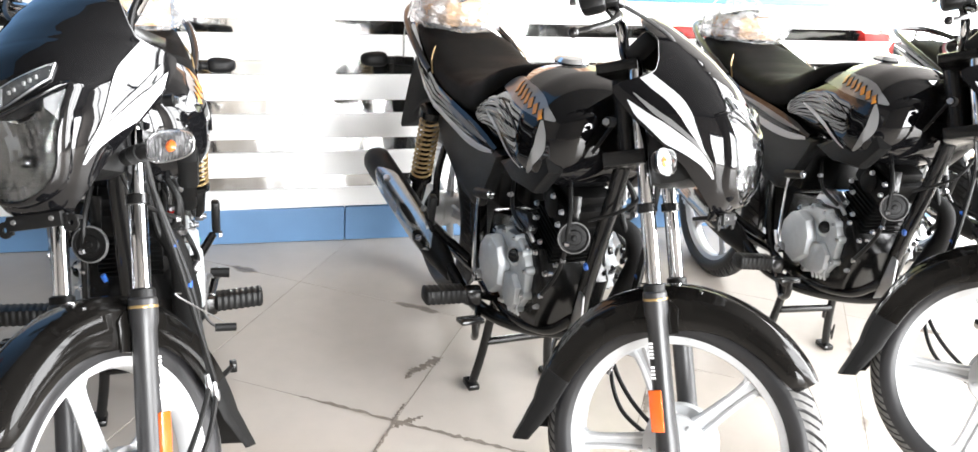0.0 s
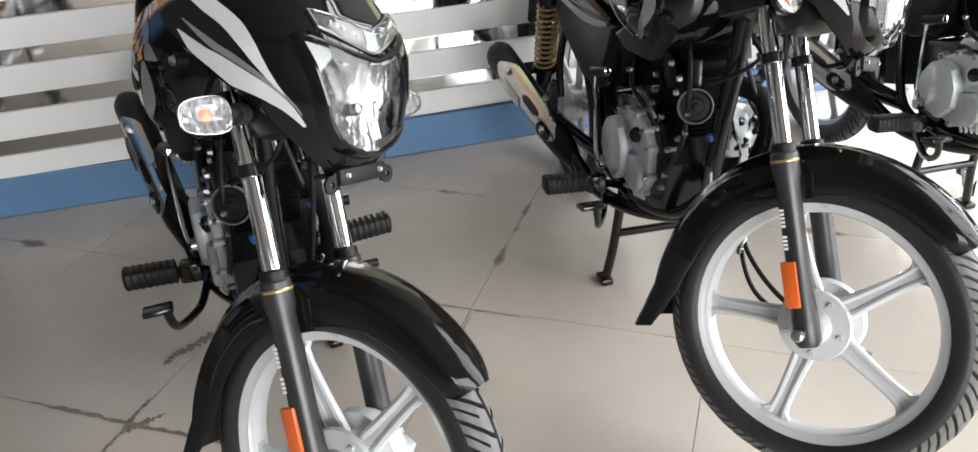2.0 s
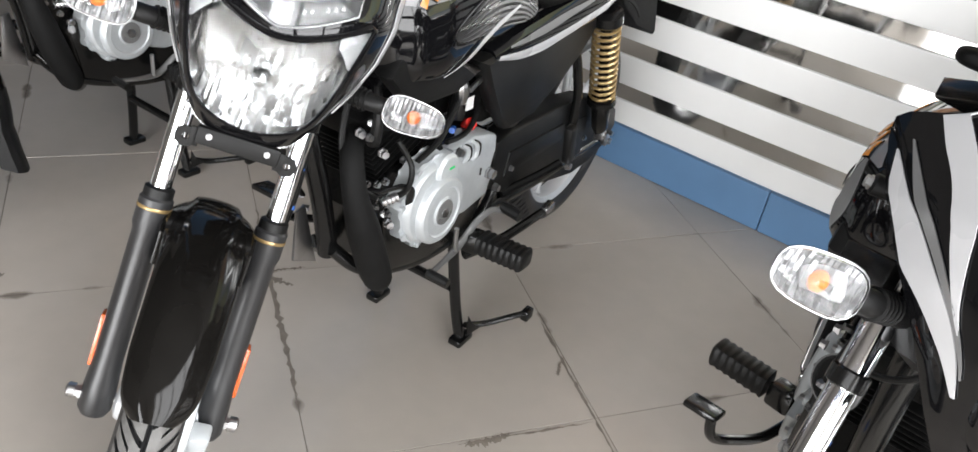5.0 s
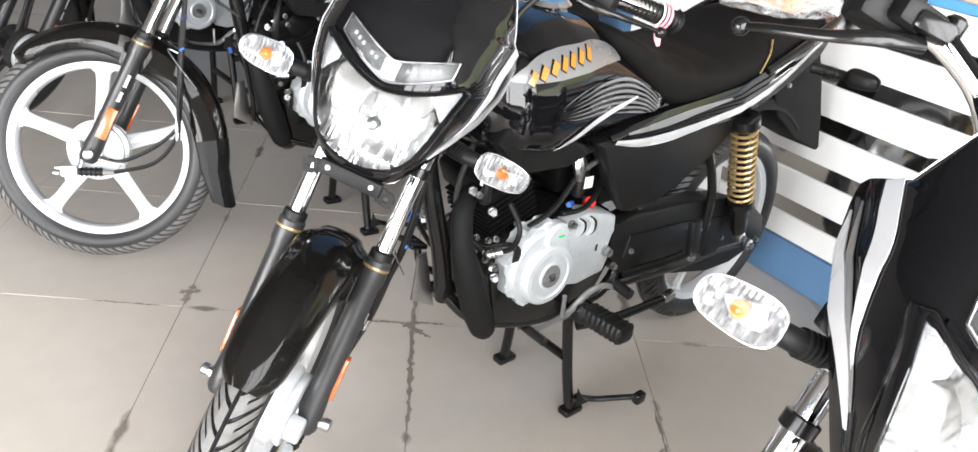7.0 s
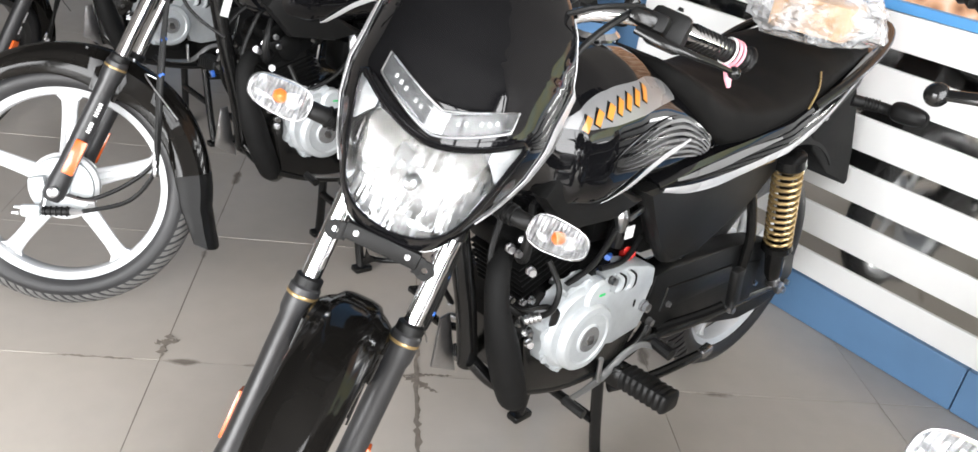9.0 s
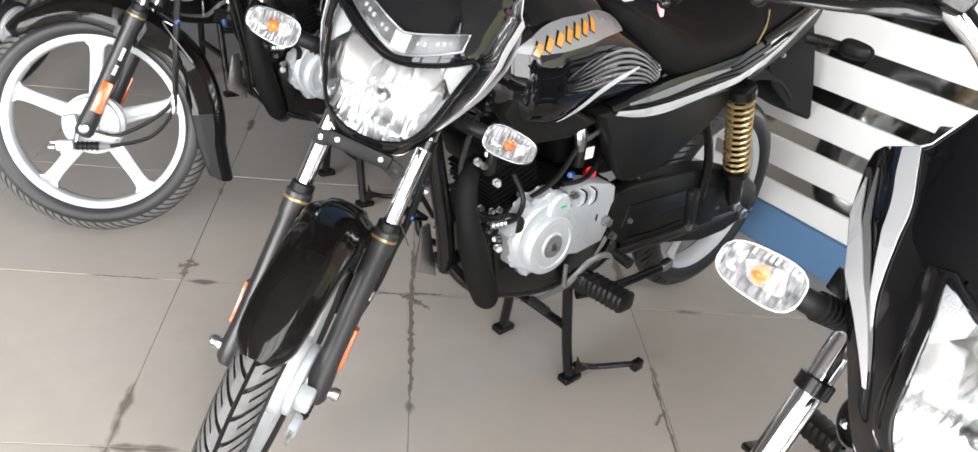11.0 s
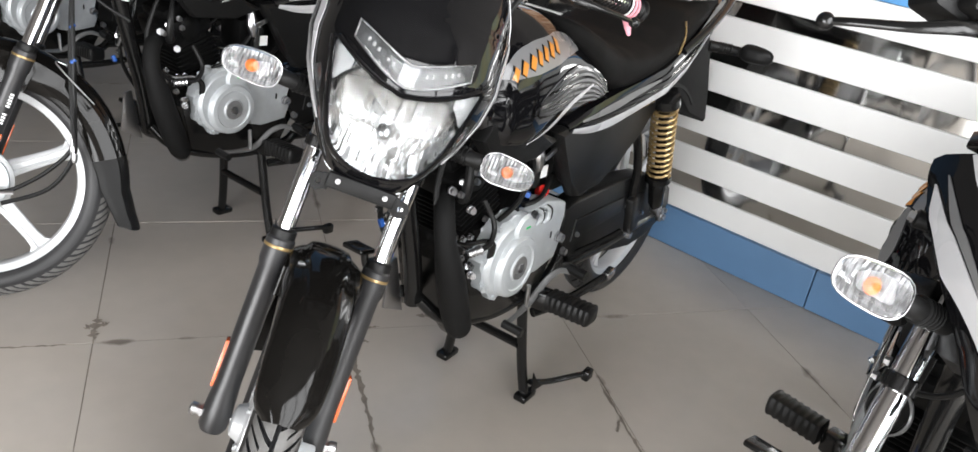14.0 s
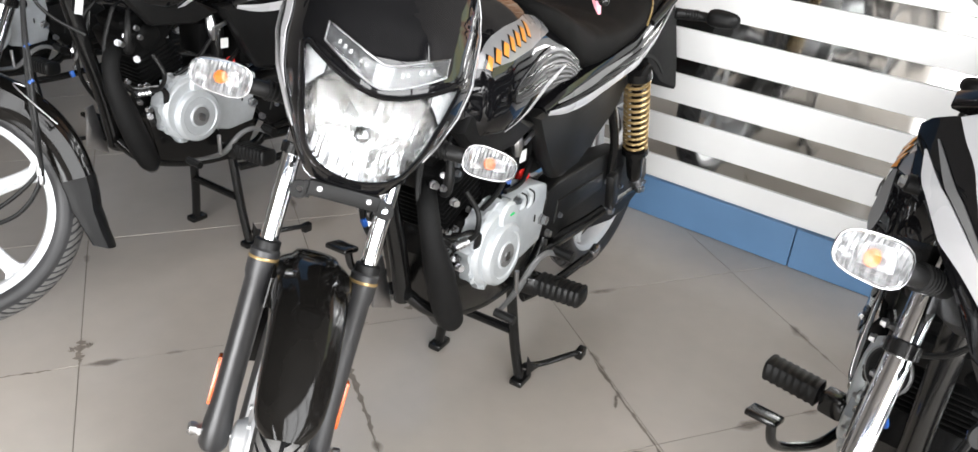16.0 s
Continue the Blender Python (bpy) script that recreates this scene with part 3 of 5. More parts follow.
def front_end(bike, S, alloy, spin):
    """All that turns with the bars, in the frame of the steering axis."""
    AX = (0.042, 0.0, -0.664)
    wheel(bike, AX, S, 0.039, False, alloy, spin)
    part("front_axle", lathe(B(), [(0.007, -0.125), (0.011, -0.122), (0.011, -0.112), (0.008, -0.112), (0.008, 0.11), (0.012, 0.11), (0.012, 0.122), (0.006, 0.125)], 12, AX), STEEL, bike, "", S)
    for s in (-1, 1):
        y = 0.081 * s
        leg = part("fork_leg", lathe(B(), [(0.018, -0.69), (0.0235, -0.68), (0.0235, -0.645), (0.0205, -0.60), (0.0205, -0.40), (0.0235, -0.39), (0.0235, -0.352), (0.0205, -0.348)], 24, (0.046, y, 0), (0, 0, 1)), SLIDER, bike, "dark grey fork slider", S)
        part("stanchion", lathe(B(), [(0.0148, -0.36), (0.0148, -0.09), (0.0148, 0.10), (0.012, 0.105)], 24, (0.046, y, 0), (0, 0, 1)), CHROME, leg, "chrome fork tube", S)
        part("dust_seal", lathe(B(), [(0.0208, -0.352), (0.0208, -0.336), (0.016, -0.333)], 24, (0.046, y, 0), (0, 0, 1)), RUBBER, leg, "", S)
        part("ring", lathe(B(), [(0.0238, -0.3665), (0.0244, -0.3655), (0.0244, -0.3625), (0.0238, -0.3615)], 24, (0.046, y, 0), (0, 0, 1)), GOLD, leg, "gold ring", S)
        part("clamp", lathe(B(), [(0.0150, -0.196), (0.0195, -0.194), (0.0195, -0.178), (0.0150, -0.176)], 20, (0.046, y, 0), (0, 0, 1)), FRAME, leg, "", S)
        bm = box(B(), (0.036, y + s * 0.0215, -0.578), (0.026, 0.010, 0.082), 0.003)
        part("reflector", bm, AMBER, leg, "amber side reflector", S)
        bm = B()
        for i in range(9):
            box(bm, (0.036, y + s * 0.0185, -0.515 + i * 0.0068 + (0.012 if i > 3 else 0)), (0.009, 0.0015, 0.0042))
        part("lettering", bm, WHITE, leg, "white bars of small lettering", S)
        bolt_bm = bolt(B(), (0.042, y + s * 0.022, -0.664), (0, s, 0), 0.009, 0.012)
        part("axle_nut", bolt_bm, STEEL, leg, "", S)
    # yokes and bars
    part("lower_yoke", prism(B(), [(-0.03, 0), (0.055, 0), (0.055, 0.03), (-0.03, 0.03)], -0.105, 0.105, 0.006), FRAME, bike, "", S @ Matrix.Translation((0, 0, -0.10)))
    part("upper_yoke", prism(B(), [(-0.03, 0), (0.055, 0), (0.055, 0.022), (-0.03, 0.022)], -0.1, 0.1, 0.006), FRAME, bike, "", S @ Matrix.Translation((0, 0, 0.085)))
    bar = [(-0.05, -0.362, 0.224), (0.0, -0.285, 0.214), (0.03, -0.21, 0.202), (0.036, -0.12, 0.172), (0.02, -0.055, 0.122), (0.018, 0, 0.115), (0.02, 0.055, 0.122), (0.036, 0.12, 0.172), (0.03, 0.21, 0.202), (0.0, 0.285, 0.214), (-0.05, 0.362, 0.224)]
    hb = part("handlebar", tube(B(), bar, 0.011, 14), CHROME, bike, "chrome handlebar", S)
    for s in (-1, 1):
        ridges = [0.0165, 0.0158] + [0.0155 if i % 2 else 0.0176 for i in range(26)] + [0.0160, 0.0205, 0.0205]
        bm = tube(B(), [(0.004, s * 0.262, 0.212), (-0.023, s * 0.313, 0.218), (-0.053, s * 0.366, 0.2245)], ridges, 16, 30)
        part("grip", bm, RUBBER, hb, "black rubber grip", S)
        bm = box(B(), (0.022, s * 0.228, 0.200), (0.046, 0.060, 0.052), 0.01, (0, -5, -s * 15))
        box(bm, (0.045, s * 0.20, 0.198), (0.03, 0.05, 0.026), 0.006, (0, 0, -s * 20))
        part("switch_box", bm, MATTE, hb, "black handlebar switch housing", S)
        bm = B()
        for i, (dx, dz) in enumerate(((0.0, 0.012), (-0.006, 0), (0.0, -0.012))):
            box(bm, (0.008 + dx - 0.02, s * (0.224 + 0.006 * i), 0.209 + dz), (0.012, 0.014, 0.008), 0.002, (0, 0, -s * 15))
        bolt(bm, (0.02, s * 0.232, 0.232), (0, 0, 1), 0.004, 0.004)
        part("switch", bm, STEEL if s < 0 else MATTE, hb, "", S)
        if s < 0:
            way = [(0.050, -0.185, 0.178), (0.070, -0.225, 0.160), (0.066, -0.265, 0.141), (0.045, -0.305, 0.128), (0.026, -0.328, 0.121), (0.021, -0.333, 0.119)]
        else:
            way = [(0.050, 0.185, 0.180), (0.066, 0.225, 0.176), (0.064, 0.265, 0.178), (0.042, 0.305, 0.184), (0.020, 0.335, 0.188), (0.014, 0.342, 0.189)]
        bm = tube(B(), way[:5], [0.010, 0.009, 0.0065, 0.0055, 0.005], 12, 8, 0.75)
        lathe(bm, [(0.0095 * math.cos(q) + 0.0002, 0.0095 * math.sin(q)) for q in np.linspace(-1.57, 1.57, 11)], 18, way[5], (0, 1, -0.4))
        part("lever", bm, FRAME, hb, "black hand lever with a ball end", S)
        part("perch", box(B(), (0.047, s * 0.185, 0.195), (0.04, 0.04, 0.02), 0.006), FRAME, hb, "", S)
        # mirror boss
        part("mirror_boss", lathe(B(), [(0.009, 0), (0.011, 0.004), (0.011, 0.02), (0.007, 0.024)], 12, (0.035, s * 0.165, 0.195), (0, 0, 1)), FRAME, hb, "", S)
        indicator(bike, S, (0.124, 0.207 * s, -0.116 - 0.006 * s), s)
    d = Vector((-0.054, 0.10, 0.012)).normalized()
    u = d.orthogonal().normalized()
    v = d.cross(u)
    for k, (q, r, paint) in enumerate((((-0.036, 0.336, 0.2208), 0.0026, PINK), ((-0.040, 0.343, 0.2216), 0.0024, PINK), ((-0.032, 0.329, 0.2200), 0.0018, WHITE))):
        ring = [Vector(q) + (u * math.cos(a) + v * math.sin(a)) * 0.0195 for a in (2 * math.pi * i / 20 for i in range(21))]
        part("rubber_band", tube(B(), ring, r, 6, 1), paint, hb, "rubber band round the grip", S)
    part("band_knot", tube(B(), [(-0.032, 0.334, 0.202), (-0.026, 0.342, 0.192), (-0.018, 0.345, 0.182), (-0.020, 0.352, 0.172)], [0.005, 0.007, 0.006, 0.003], 8), PINK, hb, "pink knot of the rubber band", S)
    # cowl shell
    rows = []
    heights = sorted(list(np.linspace(CZ[0], CZ[-1], 41)) + [0.046, 0.050, 0.053, 0.0555, 0.058, 0.061, 0.064, 0.067])
    for i in range(49):
        z = heights[i]
        w, f, b = lerp(z, CZ, CW), lerp(z, CZ, CF), lerp(z, CZ, CB)
        out, inn = [], []
        for j in range(41):
            th = (j / 40 * 2 - 1) * math.pi / 2
            y = cowl_edge(z) * math.copysign(abs(math.sin(th)) ** 0.92, th)
            x = cowl_x(y, z)
            out.append((x, y, z))
            inn.append((b + (x - b) * 0.96 - 0.003, y * 0.965, z * 0.99))
        rows.append(out + inn[::-1])
    shell_bm = grid(B(), rows, cu=True, cap=True)
    gone = []
    for f in shell_bm.faces:
        q = f.calc_center_median()
        if q.x > 0.09 and abs(q.y) < 0.107 and len(f.verts) == 4 and lens_low(q.y) - 0.003 < q.z < lens_top(q.y) + 0.002:
            gone.append(f)
    bmesh.ops.delete(shell_bm, geom=gone, context="FACES")
    cowl = part("headlight_cowl", shell_bm, GLOSS, bike, "glossy black headlight cowl with silver flashes", S, 50)
    for s in (-1, 1):
        part("flash", thicken(side_ribbon(B(), [(0.018, 0.905, 0.004), (-0.02, 0.905, 0.06), (-0.06, 0.885, 0.12), (-0.10, 0.81, 0.10), (-0.145, 0.74, 0.02)], 0.002, s)), SILVER, cowl, "silver flash", S)
        part("flash", thicken(side_ribbon(B(), [(0.15, 0.80, 0.01), (0.10, 0.80, 0.06), (0.05, 0.745, 0.085), (0.006, 0.715, 0.085), (-0.04, 0.74, 0.06), (-0.08, 0.75, 0.025), (-0.10, 0.74, 0.006)], 0.002, s)), SILVER, cowl, "silver flash", S)
        part("flash", thicken(side_ribbon(B(), [(0.03, 0.86, 0.004), (-0.02, 0.845, 0.035), (-0.06, 0.80, 0.03), (-0.10, 0.745, 0.022), (-0.13, 0.72, 0.006)], 0.002, s)), SMOKE, cowl, "grey flash", S)
        part("boss", lathe(B(), [(0.010, -0.012), (0.011, 0.004), (0.008, 0.006)], 14, (-0.004, s * 0.120, -0.014), (-0.4, s, 0)), MATTE, cowl, "", S)
        part("bolt", bolt(B(), (-0.006, s * 0.126, -0.014), (-0.4, s, 0), 0.006, 0.006), STEEL, cowl, "", S)
    ys = [0.1075 * math.sin(q) for q in np.linspace(-math.pi / 2, math.pi / 2, 49)]
    edge = [Vector((y, lens_low(y))) for y in ys] + [Vector((y, lens_top(y))) for y in ys[::-1]]
    mid = Vector((0, -0.11))
    rows = []
    for i, q in enumerate(edge):
        d = (edge[(i + 1) % len(edge)] - edge[i - 1])
        d = Vector((d.y, -d.x)).normalized()
        x = cowl_x(q.x, q.y)
        o = q + d * 0.009
        xo = cowl_x(max(min(o.x, 0.118), -0.118), o.y)
        rows.append([(x - 0.022, *(q - d * 0.001)), (x + 0.010, *(q - d * 0.001)), (x + 0.0125, *(q + d * 0.002)), (x + 0.010, *(q + d * 0.006)), (min(x, xo) + 0.001, *o), (min(x, xo) - 0.012, *o)])
    part("headlight_surround", grid(B(), rows, cv=True), GLOSS, cowl, "", S, 60)
    rnd = random.Random(7)
    tilt = {}
    bowl = []
    for i in range(97):
        y = 0.1065 * math.sin(-math.pi / 2 + math.pi * i / 96)
        lo, hi = lens_low(y), lens_top(y)
        row = []
        for j in range(41):
            z = lo + (hi - lo) * j / 40
            e = (y / 0.097) ** 2 + ((z + 0.118) / 0.078) ** 2
            x = cowl_x(y, z) - 0.004
            if e < 1:
                cell = (round(y / 0.0065), round(z / 0.036 + 0.5 * (round(y / 0.0065) % 2)))
                a, b = tilt.setdefault(cell, (rnd.uniform(-0.20, 0.20), rnd.uniform(-0.03, 0.03)))
                x += -0.010 - 0.034 * (1 - e) + a * (y - cell[0] * 0.0065) + b * (z - cell[1] * 0.036)
            row.append((x, y, z))
        bowl.append(row)
    lamp = part("headlight", grid(B(), bowl), MIRROR, cowl, "bright faceted reflector of the headlight", S, 12)
    lamp.data.materials.append(DIMFACET)
    # Random cells take the darker copy as painted grey reflections.
    grey = {c for c in tilt if rnd.random() < 0.22}
    for f in lamp.data.polygons:
        y, z = (bowl[f.index // 40][f.index % 40][k] + bowl[f.index // 40 + 1][f.index % 40 + 1][k] for k in (1, 2))
        if (round(y / 2 / 0.0065), round(z / 2 / 0.036 + 0.5 * (round(y / 2 / 0.0065) % 2))) in grey and (y / 2 / 0.097) ** 2 + ((z / 2 + 0.118) / 0.078) ** 2 < 0.9:
            f.material_index = 1
    part("bulb_hood", lathe(B(), [(0.008, -0.004), (0.010, 0.002), (0.007, 0.008), (0.002, 0.010)], 20, (cowl_x(0, -0.13) - 0.040, 0, -0.13), (1, 0, 0)), MIRROR, lamp, "", S)
    for s in (-1, 1):
        part("corner_plate", face_patch(B(), s * 0.075, s * 0.105, lambda y: max(lens_low(y), -0.118 + 0.08 * math.sqrt(max(0, 1 - (y / 0.099) ** 2))) + 0.002, lambda y: lens_top(y) - 0.002, 0.0, 12, 6, 0, 0.002), FROST, lamp, "", S)
    ln = part("lens", face_patch(B(), -0.1065, 0.1065, lens_low, lens_top, 0.010, 64, 20, 0.006, 0.003), LENS, lamp, "clear headlight lens", S, 60)
    ln.visible_shadow = False
    part("lamp_strip", face_patch(B(), -0.084, 0.084, drl_low, drl_top, 0.0025, 40, 8, 0, 0.006), STRIPLAMP, cowl, "clear daytime lamp strip above the headlight", S)
    for i in (-8, -7, -6, -4, -3, 3, 4, 6, 7, 8):
        y = i * 0.0082
        z = drl_low(y) * 0.45 + drl_top(y) * 0.55
        part("lamp_cell", box(B(), (cowl_x(y, z) + 0.004, y, z), (0.004, 0.0045, 0.006), 0.001), SMOKE, cowl, "", S)
    part("strip_guide", face_patch(B(), -0.012, 0.012, lambda y: drl_low(y) + 0.003, lambda y: drl_top(y) - 0.003, 0.005, 12, 4, 0, 0.002), FROST, cowl, "frosted light guide", S)
    trim = [(cowl_x(y, drl_low(y)) + 0.006, y, drl_low(y)) for y in np.linspace(-0.085, 0.085, 25)] + [(cowl_x(y, drl_top(y)) + 0.006, y, drl_top(y)) for y in np.linspace(0.085, -0.085, 25)]
    part("strip_trim", tube(B(), trim + trim[:1], 0.0016, 6, 1), STEEL, cowl, "", S)
    ln = part("strip_lens", face_patch(B(), -0.084, 0.084, drl_low, drl_top, 0.009, 44, 8, 0.002, 0.002), LENS, cowl, "", S, 60)
    ln.visible_shadow = False
    part("screen_trim", face_patch(B(), -0.095, 0.095, lambda y: drl_low(y * 0.9) - 0.012, lambda y: drl_low(y * 0.9) - 0.004, 0.006, 40, 4, 0, 0.008), GLOSS, cowl, "", S)
    # plate bracket under the lamp
    bm = box(B(), (0.180, 0, -0.221), (0.012, 0.104, 0.024), 0.003, (0, 10, 0))
    box(bm, (0.150, 0.030, -0.215), (0.06, 0.012, 0.008), 0.002), box(bm, (0.150, -0.030, -0.215), (0.06, 0.012, 0.008), 0.002)
    br = part("plate_bracket", bm, MATTE, bike, "black number plate bracket", S)
    bolts(br, [(0.185, y, -0.220) for y in (-0.036, 0.036)], (1, 0, -0.17), 0.0035, 0.005, S)
    for s in (-1, 1):
        bm = lathe(B(), [(0.0135, -0.002), (0.0135, 0.002), (0.0045, 0.002), (0.0045, -0.002)], 20, (0.176, s * 0.063, -0.229), (1, 0, -0.17), True)
        box(bm, (0.177, s * 0.053, -0.226), (0.004, 0.012, 0.025), 0.001, (0, 10, 0))
        part("bracket_ear", bm, MATTE, br, "", S)
    part("instrument_pod", box(B(), (0.06, 0, 0.125), (0.07, 0.16, 0.05), 0.015, (0, -35, 0)), MATTE, bike, "black instrument pod behind the cowl", S)
    part("headlamp_bucket", box(B(), (0.09, 0, -0.05), (0.10, 0.16, 0.2), 0.03), MATTE, bike, "", S)
    # mudguard
    rows = []
    c = Vector(AX)
    A0, A1 = 24.0, 178.0
    for i in range(61):
        a = A0 + (A1 - A0) * i / 60
        r = lerp(a, (17, 32, 60, 90, 140, 163, 172, 178), (0.302, 0.310, 0.316, 0.318, 0.314, 0.318, 0.338, 0.360))
        w = lerp(a, (24, 25.5, 28, 32, 40, 60, 90, 120, 150, 172, 178), (0.026, 0.035, 0.042, 0.0465, 0.050, 0.053, 0.055, 0.056, 0.057, 0.060, 0.060)) + 0.006 * math.exp(-((a - 88) / 12) ** 2)
        drop = lerp(a, (17, 32, 60, 80, 95, 110, 150, 178), (0.008, 0.028, 0.042, 0.058, 0.062, 0.052, 0.05, 0.03))
        out, inn = [], []
        for j in range(21):
            s = -1 + 2 * j / 20
            y = w * math.copysign(min(1, abs(s) * 1.25) ** 0.9, s) if abs(s) < 0.8 else w * math.copysign(1 + 0.05 * (abs(s) - 0.8), s)
            rr = r + 0.006 * max(0.0, min(1.0, (0.50 - abs(s)) / 0.07)) * lerp(a, (17, 30, 62, 80, 120, 150), (0, 0.3, 0.5, 1, 1, 0)) - 0.019 * min(1, abs(s) / 0.8) ** 2.4 - (0 if abs(s) < 0.8 else drop * (abs(s) - 0.8) / 0.2)
            d = Vector((math.cos(radians(a)), 0, math.sin(radians(a))))
            out.append(c + d * rr + Vector((0, y, 0))), inn.append(c + d * (rr - 0.004) + Vector((0, y * 0.94, 0)))
        rows.append(out + inn[::-1])
    mg = part("front_mudguard", grid(B(), rows[:49], cu=True, cap=True), DUSTY, bike, "glossy black front mudguard with fine dust", S, 50)
    part("flap", grid(B(), rows[48:], cu=True, cap=True), MATTE, mg, "matte black flap", S, 50)
    for s in (-1, 1):
        part("mount", prism(B(), [(0.02, -0.44), (0.08, -0.435), (0.085, -0.385), (0.07, -0.368), (0.025, -0.368), (0.015, -0.385)], s * 0.057, s * 0.064, 0.002), DUSTY, mg, "", S)
    for a, y in ((62, 0), (75, 0.03), (75, -0.03), (100, 0)):
        d = Vector((math.cos(radians(a)), 0, math.sin(radians(a))))
        part("rivet", lathe(B(), [(0.006, -0.004), (0.006, 0.0005), (0.003, 0.0015)], 12, c + d * 0.3165 + Vector((0, y, 0)), d), FRAME, mg, "", S)
    # brake plate, cables
    bp = part("brake_plate", prism(B(), [(0.042 + 0.068 * math.cos(a), -0.664 + 0.068 * math.sin(a)) for a in (2 * math.pi * i / 32 for i in range(32))], 0.042, 0.058, 0.004), CAST, bike, "cast front brake plate", S)
    part("brake_arm", tube(B(), [(0.067, 0.066, -0.684), (0.057, 0.07, -0.724), (0.077, 0.072, -0.754)], [0.008, 0.007, 0.01], 8, 4, 0.6), STEEL, bp, "", S)
    part("speedo_drive", lathe(B(), [(0.012, 0.058), (0.022, 0.06), (0.022, 0.078), (0.014, 0.082)], 18, (0.042, 0, -0.664)), CAST, bp, "", S)
    part("speedo_box", box(B(), (0.082, 0.072, -0.677), (0.034, 0.030, 0.044), 0.006, (0, 35, 0)), CAST, bp, "", S)
    part("cable_stop", box(B(), (0.074, 0.074, -0.735), (0.042, 0.018, 0.028), 0.006, (0, 25, 0)), CAST, bp, "", S)
    for dz in (-0.008, 0.006):
        part("bolt", bolt(B(), (0.094, 0.076, -0.742 + dz), (0.9, 0, -0.4), 0.004, 0.014), STEEL, bp, "", S)
    bm = tube(B(), [(0.052, 0.078, -0.724), (0.0, 0.078, -0.699)], 0.0095, 12)
    for i in range(5):
        lathe(bm, [(0.009, -0.002), (0.0118, -0.001), (0.0118, 0.001), (0.009, 0.002)], 14, (0.046 - 0.010 * i, 0.078, -0.721 + 0.0048 * i), (-0.9, 0, 0.43))
    part("cable_boot", bm, RUBBER, bp, "ribbed black cable boot", S)
    part("adjuster", tube(B(), [(0.0, 0.078, -0.699), (-0.024, 0.078, -0.687)], [0.008, 0.005], 8), STEEL, bp, "", S)
    part("brake_lever", tube(B(), [(0.03, 0.074, -0.672), (-0.01, 0.080, -0.664), (-0.037, 0.080, -0.653)], [0.009, 0.006, 0.008], 8, 4, 0.7), STEEL, bp, "", S)
    for q in ((-0.112, 0.088, -0.510), (-0.122, 0.094, -0.525)):
        part("ferrule", lathe(B(), [(0.005, -0.018), (0.007, -0.012), (0.007, 0.0), (0.0055, 0.004), (0.0055, 0.02)], 12, q, (0.35, 0.1, 1)), STEEL, bp, "", S)
    for pts, r in (([(0.05, 0.17, 0.2), (0.09, 0.12, 0.1), (0.03, 0.09, -0.12), (-0.03, 0.10, -0.30), (-0.095, 0.10, -0.46), (-0.122, 0.094, -0.53), (-0.10, 0.082, -0.62), (-0.022, 0.078, -0.688)], 0.0050),
                   ([(0.04, 0.05, 0.1), (0.02, 0.085, -0.14), (-0.045, 0.105, -0.32), (-0.095, 0.095, -0.45), (-0.112, 0.088, -0.515), (-0.08, 0.080, -0.59), (-0.03, 0.079, -0.652), (0.0, 0.078, -0.665)], 0.0050),
                   ([(0.05, -0.17, 0.2), (0.13, -0.08, 0.12), (0.10, 0.02, 0.02), (0.0, 0.03, -0.16), (-0.12, 0.03, -0.2)], 0.004),
                   ([(0.05, 0.18, 0.21), (0.10, 0.10, 0.16), (0.03, 0.0, 0.06), (-0.08, -0.02, -0.06)], 0.004)):
        part("cable", tube(B(), pts, r, 8, 8), RUBBER, bike, "black control cable", S)
    bm = tube(B(), [(-0.04, 0.092, -0.345), (-0.02, 0.10, -0.35), (-0.12, 0.12, -0.40)], 0.0016, 6)
    part("cable_guide", bm, STEEL, bike, "", S)
    for q in ((-0.048, 0.105, -0.33), (-0.02, 0.099, -0.26)):
        part("cable_clip", lathe(B(), [(0.0052, -0.006), (0.0052, 0.006)], 10, q, (-0.3, 0, 1)), BLUE, bike, "blue cable clip", S)


# tank: half width, top and bottom along x
TX = (-0.125, -0.10, -0.05, 0.02, 0.10, 0.18, 0.26, 0.32, 0.36, 0.385)
TW = (0.100, 0.132, 0.145, 0.149, 0.152, 0.164, 0.170, 0.160, 0.125, 0.075)
TT = (0.800, 0.812, 0.838, 0.878, 0.914, 0.928, 0.925, 0.908, 0.885, 0.860)
TB = (0.745, 0.725, 0.712, 0.695, 0.680, 0.668, 0.660, 0.672, 0.700, 0.745)


def tank_y(x, z):
    w, t, b = lerp(x, TX, TW), lerp(x, TX, TT), lerp(x, TX, TB)
    mid, half = b + (t - b) * 0.42, 0
    half = (t - mid) if z > mid else (mid - b)
    return w * max(0.0, 1 - min(1, abs(z - mid) / half) ** 2.6) ** (1 / 2.2)


# tail panel: middle height, half height and half width along x
PX = (0.06, -0.02, -0.10, -0.20, -0.32, -0.45, -0.58, -0.70, -0.80)
PZ = (0.690, 0.700, 0.712, 0.726, 0.742, 0.775, 0.815, 0.850, 0.872)
PH = (0.012, 0.028, 0.034, 0.036, 0.038, 0.038, 0.034, 0.028, 0.018)
PW = (0.128, 0.140, 0.148, 0.156, 0.162, 0.150, 0.130, 0.108, 0.085)


